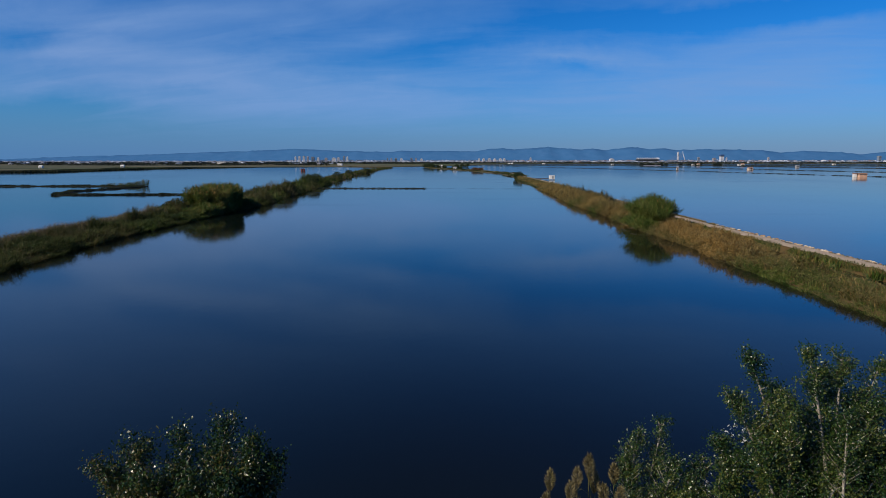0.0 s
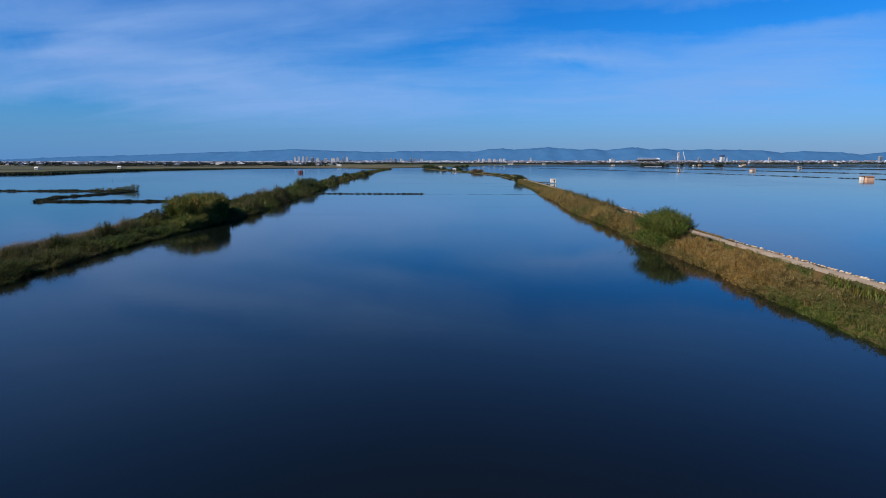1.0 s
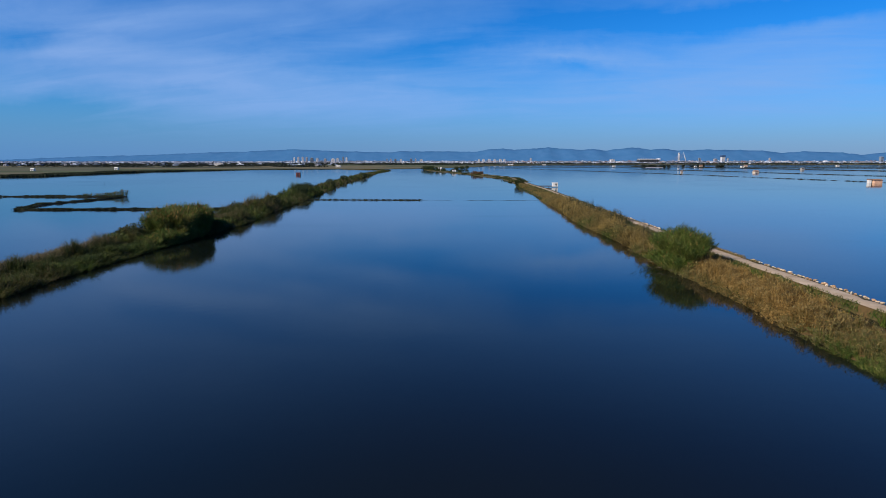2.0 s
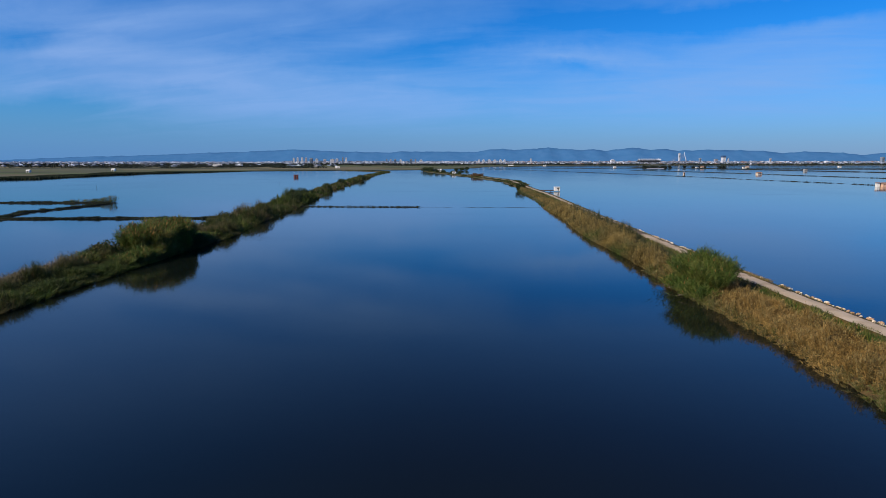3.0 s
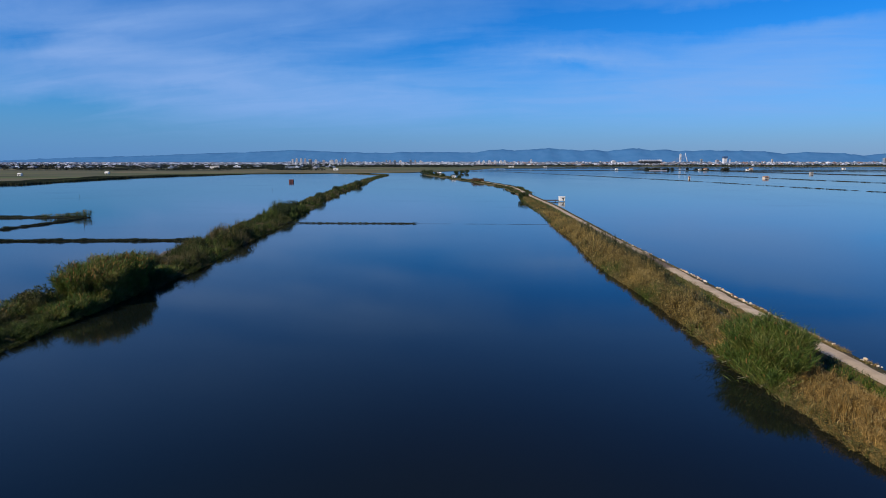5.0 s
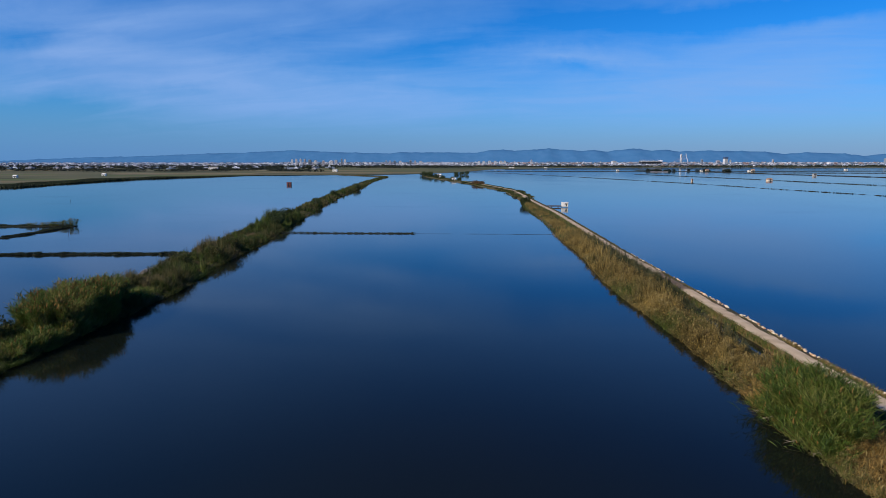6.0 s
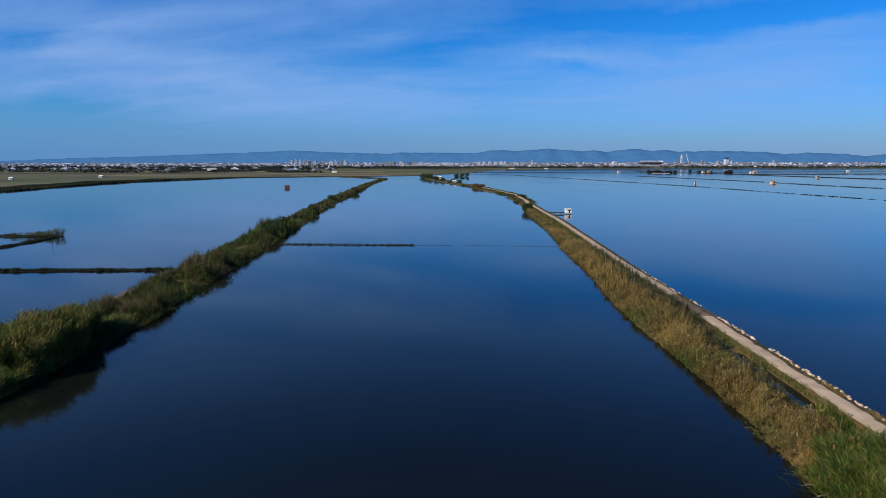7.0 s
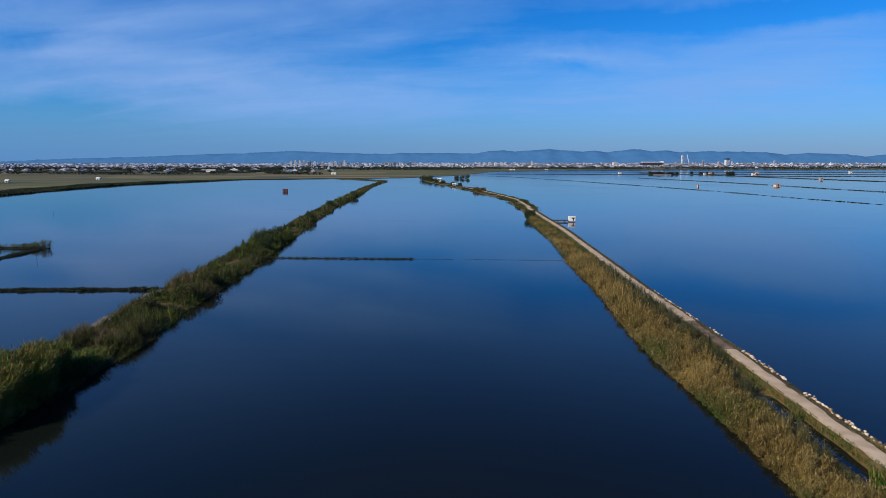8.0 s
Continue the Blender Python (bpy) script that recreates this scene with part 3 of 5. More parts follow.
def reeds_east():
    r_end = [(-40, 0), (0, 0), (36, 6.0), (70, 6.2), (92, 6.8), (100, 7.8), (108, 6.0), (112, 5.6), (133, 5.2), (143, 8.9), (165, 9.5), (200, 8.0), (245, 8.4), (306, 8.2), (340, 6), (372, 3)]
    sets = {"golden": [], "olive": [], "green": [], "dusky": [], "tan": []}
    tops = []
    for y0, y1, dens in ((14, 60, 95), (60, 100, 155), (100, 170, 130), (170, 372, 32)):
        n = int((y1 - y0) * 7.3 * dens)
        x, y, u = scatter(y0, y1, lambda q: along(R_EDGE, q) + 0.25, lambda q: along(R_EDGE, q) + along(r_end, q), n)
        # stems stand in tufts
        i, j = np.floor(x / 0.8).astype(int), np.floor(y / 0.8).astype(int)
        cell = (i * 73 + j * 179) % 997
        pull = np.where(y > 60, 0.5, 0.25)
        x = x + pull * ((i + JIT[cell, 0]) * 0.8 - x)
        y = y + pull * ((j + JIT[cell, 1]) * 0.8 - y)
        # ragged belt with thin spots, open where the cane clump stands
        keep = (wave(x, y, 0.55, 2.0) + 0.35 * wave(x, y, 1.7, 9.0) > 0.40) & (((x - 32.6) / 2.7) ** 2 + ((y - 97.2) / 4.0) ** 2 > 1)
        x, y, u, cell = x[keep], y[keep], u[keep], cell[keep]
        tall = along([(14, 0.9), (50, 0.95), (62, 1.3), (75, 1.65), (88, 1.7), (106, 1.8), (130, 1.9), (165, 2.2), (215, 2.2), (236, 1.5), (250, 1.0), (300, 0.95), (330, 1.2), (345, 1.5), (372, 1.0)], y)
        h = tall * (0.28 + 1.2 * wave(x, y, 0.30, 4.0)) * RNG.uniform(0.6, 1.15, len(x))
        h *= (0.42 + 1.05 * wave(x, y, 0.75, 7.0)) * np.clip(0.40 + u * 2.2, 0, 1) * np.clip(np.where(y > 112, 0.9, 0.5) + (1 - u) * 2.2, 0, 1)
        h *= np.where(y > 60, 0.68 + 0.6 * JIT[cell, 2], 0.85 + 0.3 * JIT[cell, 2])
        w = RNG.uniform(0.02, 0.045, len(x)) * (1 if y1 < 171 else 2.2)
        gx = wave(x + 0.4, y, 0.5, 4.0) - wave(x - 0.4, y, 0.5, 4.0)
        gy = wave(x, y + 0.4, 0.5, 14.0) - wave(x, y - 0.4, 0.5, 14.0)
        lean = np.c_[-0.5 * np.clip(0.12 - u, 0, 1) * 8 * RNG.uniform(0, 1, len(x)) - gx * 1.2, 0.05 - gy * 1.2] + RNG.normal(0, 0.20, (len(x), 2))
        base = np.c_[x, y, np.where(u < 0.2, -0.15, 0.22)]
        # how green each spot is
        g = wave(x, y, 0.09, 17.0) * 0.9 + np.where(y < 100, 0.2, 0.08) * (u < 0.2) - 0.1
        g += along([(14, 0.52), (50, 0.46), (64, 0.14), (92, -0.16), (104, 0.0), (112, 0.16), (140, 0.14), (150, 0.20), (166, 0.08), (180, 0.04), (235, 0.0), (300, 0.1), (340, 0.25), (372, 0.4)], y) * np.where((y > 142) & (y < 172), np.where(u < 0.3, 1, 0.35), 1)
        g += RNG.normal(0, 0.14, len(x))
        kind = np.where(g > 0.78, "green", np.where(g > 0.52, "olive", "golden"))
        kind = np.where((kind == "golden") & (y + RNG.normal(0, 3, len(x)) > 108), "tan", kind)
        fade = np.clip((y - 104) / 12, 0, 1) * np.clip((236 - y) / 14, 0, 1)
        kind = np.where(u + 0.5 * (wave(x, y, 0.14, 23.0) - 0.5) + RNG.normal(0, 0.07, len(x)) > 1.12 - np.where(y > 165, 0.50, 0.36) * fade, "dusky", kind)
        # past the bend the belt is a low brown mound between green edges
        mound = (y > 238) & ((u < 0.16) | (u > 0.80) | (wave(x, y, 0.16, 27.0) > 0.64))
        kind = np.where(mound, np.where(RNG.uniform(0, 1, len(x)) < 0.6, "dusky", "green"), kind)
        for k in sets:
            s = kind == k
            sets[k].append((base[s], h[s], w[s], lean[s]))
        s = (RNG.uniform(0, 1, len(x)) < np.where(y < 100, 0.15, 0.30)) & (h > 0.95) & (kind != "dusky") & (kind != "green")
        tops.append((base[s] + np.c_[lean[s], h[s]] * 0.94, RNG.uniform(0.16, 0.30, s.sum()) * (1 if y1 < 171 else 1.4)))
    for k, ma, label in (("golden", GOLD, "dry golden reeds standing along the dike's edge"), ("olive", OLIVE, "half-green turning reeds along the dike's edge"), ("green", GREEN, "fresh green reeds along the dike's edge"), ("tan", TAN, "faded tan reeds standing along the dike's edge"), ("dusky", DUSKY, "dusky dark green reeds beside the track")):
        a = [np.concatenate(q) for q in zip(*sets[k])]
        stuff(k + "_reeds", leafy(strips("reeds", *a, ma), *a, ma), label, "reeds")
    b = np.concatenate([q[0] for q in tops])
    h = np.concatenate([q[1] for q in tops])
    stuff("reed_plumes", strips("plumes", b, h, h * 0.30, RNG.normal(0, 0.11, (len(b), 2)) + np.array([0.05, 0.05]), PLUME), "feathery tan seed plumes of the reeds", "reeds")


reeds_east()


def verge_grass():
    x, y, u = scatter(20, 430, lambda q: along(R_PATH, q) - 1.9, lambda q: along(R_PATH, q) - 0.8, 36000)
    y = 20 + 410 * ((y - 20) / 410) ** 1.8
    x = along(R_PATH, y) - 1.9 + 1.1 * u
    keep = wave(x, y, 0.3, 31.0) + 0.25 * (1 - u) > 0.36
    x, y, u = x[keep], y[keep], u[keep]
    h = RNG.uniform(0.15, 0.4, len(x)) * (1 + 2.0 * np.clip(wave(x, y, 0.13, 41.0) - 0.5, 0, 1) * (u < 0.55))
    z = np.interp(u, [0.36, 0.68, 0.9], [0.3, 0.58, 0.8]) - np.where(u < 0.36, 0.35 - np.array([ditch(q) for q in y]), 0) - 0.05
    # broad dark weeds where the ditch holds water
    wx, wy, wu = scatter(52, 138, lambda q: along(R_PATH, q) - 3.2, lambda q: along(R_PATH, q) - 1.3, 6500)
    keep = (wave(wx, wy, 0.35, 131.0) > np.where(wy < 74, 0.56, np.where(wy < 97, 0.32, 0.66))) & ((wy < 97) | (wy > 108))
    wx, wy, wu = wx[keep], wy[keep], wu[keep]
    stuff("ditch_weeds", strips("weeds", np.c_[wx, wy, np.full(len(wx), 0.05)], RNG.uniform(0.4, 1.15, len(wx)), RNG.uniform(0.06, 0.16, len(wx)), RNG.normal(0, 0.28, (len(wx), 2)), CANELEAF), "dark green weeds crowding a wet ditch", "weeds")
    dry = RNG.uniform(0, 1, len(x)) < 0.25 + 0.9 * (wave(x, y, 0.2, 33.0) - 0.4)
    for s, ma, name, label in ((~dry, GREEN, "verge_grass", "short green grass on the verge of the track"), (dry, OLIVE, "verge_grass", "short half-dry grass on the verge of the track")):
        stuff(name, strips("grass", np.c_[x, y, z][s], h[s], RNG.uniform(0.025, 0.06, s.sum()) * np.where(y[s] > 180, 2, 1), RNG.normal(0, 0.14, (s.sum(), 2)), ma), label, "grass")
    x, y, u = scatter(20, 430, lambda q: along(R_PATH, q) + 0.9, lambda q: along(R_BACK, q) - 0.1, 22000)
    keep = wave(x, y, 0.25, 51.0) > 0.42
    x, y, u = x[keep], y[keep], u[keep]
    # taller rusty grass on the outer shoulder behind the cane
    n = 3600
    ry, rx_ = RNG.uniform(97, 122, n), RNG.uniform(-1.3, -0.4, n)
    rx_ = along(R_BACK, ry) + rx_
    keep = wave(rx_, ry, 0.25, 57.0) > 0.40
    rx_, ry = rx_[keep], ry[keep]
    stuff("rusty_grass", strips("grass", np.c_[rx_, ry, np.full(len(rx_), 0.5)], RNG.uniform(0.15, 0.5, len(rx_)), RNG.uniform(0.02, 0.05, len(rx_)), RNG.normal(0, 0.22, (len(rx_), 2)), PLUME), "rusty dry grass on the track's outer shoulder", "grass")
    stuff("shoulder_grass", strips("grass", np.c_[x, y, 0.62 - 0.5 * u ** 3], RNG.uniform(0.1, 0.35, len(x)), RNG.uniform(0.03, 0.07, len(x)), RNG.normal(0, 0.1, (len(x), 2)), OLIVE), "sparse dry grass on the track's outer shoulder", "grass")


verge_grass()


# ---------------------------------------------------------------- cane clumps
def cane_clump(name, cx, cy, rx, ry, h, n, label, z=0.35, leaves=9, plume=0.2, spill=0.5, ma=None, ragged=0.22, long=1.0, slim=1.0, dome=0.42, tufts=0, foot=1.0):
    ma = ma or GREEN
    ob = thing(name, cx, cy, z, label, "reeds")
    a, r = RNG.uniform(0, 2 * math.pi, n), np.sqrt(RNG.uniform(0, 1, n))
    rr = r * (0.90 + ragged * np.sin(3 * a + cx) + 0.08 * np.sin(7 * a))
    x, y = rx * rr * np.cos(a), ry * rr * np.sin(a)
    hh = h * (1 - dome * rr ** 2.2) * RNG.uniform(0.78, 1.04, n)
    lean = np.c_[np.cos(a) * rr ** 3 * spill * 2.0, np.sin(a) * rr ** 3 * spill * 2.0] + RNG.normal(0, 0.22, (n, 2))
    if tufts:
        # canes stand in bundles that fan out, each of its own height
        ca, cr = RNG.uniform(0, 2 * math.pi, tufts), np.sqrt(RNG.uniform(0, 1, tufts)) * 0.95
        cx_, cy_, cs = rx * cr * np.cos(ca), ry * cr * np.sin(ca), RNG.uniform(0.82, 1.10, tufts)
        q = np.argmin((x[:, None] - cx_) ** 2 + (y[:, None] - cy_) ** 2, axis=1)
        dx, dy = x - cx_[q], y - cy_[q]
        x, y = x - 0.6 * dx, y - 0.6 * dy
        lean += np.c_[dx, dy] * 0.75
        hh *= cs[q]
    # the foot of the stand is narrower than its crown
    lean += np.c_[x, y] * (1 - foot)
    x, y = x * foot, y * foot
    base = np.c_[x, y, np.zeros(n)]
    clump("stem_tangle", strips("stems", base, hh, np.full(n, 0.05), lean, CANE), None, ob)
    k = np.repeat(np.arange(n), leaves)
    s = RNG.uniform(0.0, 1.0, len(k)) ** 0.85
    bend = np.where(s < 0.55, 0.3 * s / 0.55, 0.3 + 0.7 * (s - 0.55) / 0.45)
    root = base[k] + np.c_[lean[k] * bend[:, None], hh[k] * s]
    az = RNG.uniform(0, 2 * math.pi, len(k))
    ln = RNG.uniform(0.55, 1.05, len(k)) * long
    out = np.c_[np.cos(az) * ln * 0.55, np.sin(az) * ln * 0.55, ln * RNG.uniform(0.35, 1.1, len(k))]
    out[:, :2] += np.c_[np.cos(a[k]), np.sin(a[k])] * (rr[k] ** 2 * 0.35)[:, None]
    clump("leaves", leaf_mesh("leaves", root, out, ln * RNG.uniform(0.05, 0.35, len(k)), RNG.uniform(0.045, 0.085, len(k)) * slim, ma), None, ob)
    s = (RNG.uniform(0, 1, n) < plume) & (rr < 0.95)
    if s.sum():
        pl = RNG.uniform(0.3, 0.55, s.sum())
        clump("plume_mass", strips("plumes", base[s] + np.c_[lean[s], hh[s]] * 0.95, pl, pl * 0.3, RNG.normal(0.08, 0.1, (s.sum(), 2)), BROWNHEAD), None, ob, "brown seed plumes")
    return ob


cane_clump("cane_clump", 32.2, 97.0, 2.85, 4.8, 4.6, 1900, "dense clump of tall bright green cane leaning over the water", leaves=13, plume=0.06, spill=0.55, ragged=0.16, long=1.3, slim=0.75, dome=0.36, tufts=34, foot=0.86)
cane_clump("cane_clump", -47.0, 131.5, 4.7, 10.6, 5.0, 3600, "large dense green cane clump with brown plumes on the dike", leaves=14, plume=0.5, spill=0.24, ma=WESTCANE, ragged=0.07, long=1.15, slim=0.85, dome=0.16, tufts=80)


# ---------------------------------------------------------------- scrub on the western dike
def scrub_west():
    tall = [(-40, 1.4), (57, 1.4), (90, 1.5), (108, 1.8), (120, 1.9), (143, 1.8), (150, 2.6), (165, 2.4), (180, 2.8), (197, 3.4), (208, 2.2), (225, 1.8), (240, 2.8), (262, 4.0), (285, 3.2), (300, 2.0), (350, 2.6), (420, 2.0), (520, 2.8), (600, 2.2), (700, 1.6), (870, 1.4)]
    rows = {"scrub": [], "dry": [], "fresh": []}
    for y0, y1, dens in ((20, 160, 115), (160, 300, 42), (300, 870, 8)):
        n = int((y1 - y0) * 10 * dens)
        x, y, u = scatter(y0, y1, lambda q: along(L_EDGE, q) - 0.1, lambda q: along(L_BACK, q) - 0.2, n)
        keep = (wave(x, y, 0.4, 61.0) > np.where(y < 165, 0.05, 0.24))
        x, y, u = x[keep], y[keep], u[keep]
        i, j = np.floor(x / 1.3).astype(int), np.floor(y / 1.3).astype(int)
        cell = (i * 73 + j * 179) % 997
        x = x + 0.42 * ((i + JIT[cell, 0]) * 1.3 - x)
        y = y + 0.42 * ((j + JIT[cell, 1]) * 1.3 - y)
        lump = np.where(y < 126, np.clip(2.3 * wave(x, y, 0.24, 71.0) - 0.5, 0.10, 1.15), np.clip(2.0 * wave(x, y, 0.16, 71.0) - 0.35, 0.12, 1.35))
        near = y < 118
        lump *= np.where(near, np.where(u < 0.5, 1.0, 1.25), 1.0) * np.where(near, 0.75 + 0.4 * JIT[cell, 2], 0.55 + 0.8 * JIT[cell, 2])
        h = along(tall, y) * lump * RNG.uniform(0.35, 1.1, len(x)) * np.clip(np.where(near, 0.8, 0.5) + 5 * u, 0, 1) * np.clip(0.4 + 3 * (1 - u), 0, 1)
        h = np.maximum(h, np.where(y < 165, RNG.uniform(0.3, 0.8, len(x)), 0.35))
        w = RNG.uniform(0.025, 0.055, len(x)) * (1 if y1 < 161 else 1.35 if y1 < 301 else 4.0)
        lean = RNG.normal(0, 0.42, (len(x), 2)) + np.c_[0.7 * np.clip(0.15 - u, 0, 1) * 6, np.zeros(len(x))]
        z = np.where((u < 0.12) | (u > 0.93), -0.1, 0.4)
        base = np.c_[x, y, z]
        g = wave(x, y, 0.08, 81.0) + RNG.normal(0, 0.07, len(x)) + 0.36 * (JIT[cell, 1] - 0.5) + along([(20, -0.03), (110, 0.0), (142, 0.0), (150, -0.03), (235, 0.0), (250, 0.2), (285, 0.1), (300, 0), (870, 0)], y)
        kind = np.where(g < np.where(y < 124, 0.24, 0.28), "dry", np.where(g > 0.66, "fresh", "scrub"))
        kind = np.where(near & (u + RNG.normal(0, 0.06, len(x)) < 0.45) & (g < 0.55), np.where(RNG.uniform(0, 1, len(x)) < 0.15, "fresh", "scrub"), kind)
        kind = np.where(near & (u > 0.45) & (u < 0.80) & (g > 0.0), "scrub", kind)
        kind = np.where(near & (u + RNG.normal(0, 0.05, len(x)) > 0.76), "dry", kind)
        h = np.where(near & (kind == "dry"), np.maximum(h, RNG.uniform(0.7, 1.7, len(x))), h)
        for k in rows:
            s = kind == k
            rows[k].append((base[s], h[s], w[s], lean[s]))
    for k, ma, label in (("scrub", DARKGREEN, "dark tangled scrub and reeds over the dike"), ("dry", DEADGRASS, "withered pale grass among the scrub"), ("fresh", GREEN, "green reeds and weeds over the dike")):
        a = [np.concatenate(q) for q in zip(*rows[k])]
        stuff({"scrub": "dike_scrub", "dry": "withered_grass", "fresh": "dike_weeds"}[k], leafy(strips("scrub", *a, ma), *a, ma, 1, 0.8), label, "scrub")


scrub_west()


def pale_fringe():
    """Thin bleached grass that stands in the shallows behind the western dike."""
    x, y, u = scatter(40, 190, lambda q: along(L_BACK, q) + 1.2, lambda q: along(L_BACK, q) - 1.8, 70000)
    keep = (wave(x, y, 0.10, 91.0) + 0.3 * wave(x, y, 0.6, 95.0) > np.where(y < 119, 0.44, 0.56)) & ~((y > 121) & (y < 144))
    x, y, u = x[keep], y[keep], u[keep]
    h = RNG.uniform(0.7, 1.5, len(x)) * (0.5 + wave(x, y, 0.2, 97.0)) * (1 - 0.4 * u) * np.where(y < 121, 1.35, 1.0)
    stuff("bleached_fringe", strips("grass", np.c_[x, y, np.where(u > 0.35, -0.2, 0.2)], h, RNG.uniform(0.012, 0.03, len(x)), RNG.normal(0, 0.25, (len(x), 2)), PALEGRASS), "thin bleached grass fringing the back of the dike", "grass")


pale_fringe()


# ---------------------------------------------------------------- trees and shrubs
BARK = material("pale_grey_bark", [(0.15, 0.135, 0.11), (0.26, 0.235, 0.20), (0.36, 0.33, 0.285)], 3.0, 0.9, 0.01)
LEAF = material("small_glossy_leaf", [(0.010, 0.030, 0.007), (0.022, 0.056, 0.012), (0.045, 0.092, 0.018), (0.11, 0.13, 0.03)], 0.9, 0.32, island=0.55, specular=0.6, sheer=0.25)
SPECKS = material("white_speck", [(0.45, 0.45, 0.42), (0.66, 0.66, 0.62)], 3.0, 0.9, island=0.4, sheer=0.3)
RUSTLEAF = material("small_mixed_leaf", [(0.010, 0.028, 0.006), (0.024, 0.058, 0.010), (0.045, 0.085, 0.016), (0.12, 0.10, 0.03)], 1.4, 0.30, island=0.5, specular=0.6, sheer=0.25)
SHORE = material("shore_reed_leaf", [(0.012, 0.022, 0.012), (0.022, 0.036, 0.018), (0.045, 0.056, 0.024)], 0.05, 0.8, island=0.5, sheer=0.15)
CROWN = material("tree_leaf", [(0.015, 0.030, 0.008), (0.03, 0.052, 0.014), (0.06, 0.08, 0.022)], 0.4, 0.7, island=0.5, sheer=0.2)
RUST = material("rusty_scrub_leaf", [(0.06, 0.04, 0.02), (0.12, 0.07, 0.03), (0.17, 0.10, 0.045)], 0.3, 0.8, island=0.5, sheer=0.2)


def tree(name, x, y, r, h, label, ma=None, n=420, leaf=0.45, z=0.5, group=""):
    """Tapered trunk with limbs and an uneven crown of many small leaf sprays."""
    ob = thing(name, x, y, z, label, "tree", group)
    bm = bmesh.new()
    tube(bm, [(0, 0, -0.3), (0.05 * r, 0.02 * r, h * 0.3), (0.0, 0.08 * r, h * 0.62)], [0.05 * h, 0.035 * h, 0.015 * h], 6)
    lobes = []
    for k in range(7):
        a = 2.4 * k + x
        e = Vector((math.cos(a) * r * RNG.uniform(0.3, 0.62), math.sin(a) * r * RNG.uniform(0.3, 0.62), h * RNG.uniform(0.28, 0.8)))
        tube(bm, [(0, 0, h * 0.3), e * 0.55 + Vector((0, 0, h * 0.12)), e], [0.02 * h, 0.013 * h, 0.006 * h], 5)
        lobes.append((*e, r * RNG.uniform(0.38, 0.6)))
    part("trunk", bm, BARK, ob)
    q = RNG.integers(0, len(lobes), n)
    lb = np.array(lobes)[q]
    d = RNG.normal(0, 1, (n, 3))
    d /= np.linalg.norm(d, axis=1)[:, None]
    rad = lb[:, 3] * RNG.uniform(0.45, 1.05, n)
    root = lb[:, :3] + d * rad[:, None] * np.array([1, 1, 0.85])
    out = (d + RNG.normal(0, 0.6, (n, 3))) * leaf
    part("crown", leaf_mesh("crown", root, out, np.full(n, leaf * 0.3), np.full(n, leaf * 0.75), ma or CROWN), None, ob)
    return ob


def shrub(name, base, tops, label, ma, per_stem, leaf, sink=0.24, low=0.35, spread=1.2):
    """A many-stemmed leafy shrub: pale stems run from the base to each top and carry twigs with small leaves."""
    bx, by, bz = base
    tops = [(a, b, c - sink) for a, b, c in tops]
    ob = thing(name, bx, by, bz, label, "shrub")
    roots, outs = [], []
    for tx, ty, tz in tops:
        a = Vector((RNG.normal(0, 0.35), RNG.normal(0, 0.3), 0))
        e = Vector((tx - bx, ty - by, tz - bz))
        mid = a.lerp(e, 0.55) + Vector((-(e.x - a.x) * 0.22, -(e.y - a.y) * 0.2, e.z * 0.1))
        pts = [a.lerp(mid, s).lerp(mid.lerp(e, s), s) for s in np.linspace(0, 1, 9)]
        bm = tube(bmesh.new(), pts, [0.06 * (1 - 0.80 * s) for s in np.linspace(0, 1, 9)], 5)
        twigs, spray = [], bmesh.new()
        for k in range(34):
            s = RNG.uniform(low, 0.98)
            p = a.lerp(mid, s).lerp(mid.lerp(e, s), s)
            ang = RNG.uniform(0, 2 * math.pi)
            ln = RNG.uniform(0.35, 0.95) * (1.15 - s)  + 0.12
            q = p + Vector((math.cos(ang) * ln * 0.62 * spread, math.sin(ang) * ln * 0.62 * spread, ln * 0.75))
            tube(spray, [p, p.lerp(q, 0.5) + Vector((0, 0, -0.04)), q], [0.011, 0.008, 0.004], 3)
            twigs.append((p, q))
        twigs.append((pts[-3], pts[-1]))
        twigs.append((pts[-2], pts[-1]))
        stem = part("stem", bm, BARK, ob)
        tagged(part("twig_spray", spray, BARK, stem), kind="stuff")
        for k in range(per_stem):
            p, q = twigs[int(RNG.integers(0, len(twigs)))]
            s = RNG.uniform(0.1, 1.05)
            roots.append(np.array(p.lerp(q, s)) + RNG.normal(0, 0.07, 3))
            outs.append(RNG.normal(0, 1, 3) * leaf * 0.6 + np.array([0, 0, leaf * 0.3]))
    roots, outs = np.array(roots), np.array(outs)
    n = len(roots)
    clump("leaves", leaf_mesh("leaves", roots, outs, RNG.uniform(0, 0.3, n) * leaf, RNG.uniform(0.5, 0.8, n) * leaf, ma), None, ob)
    return ob


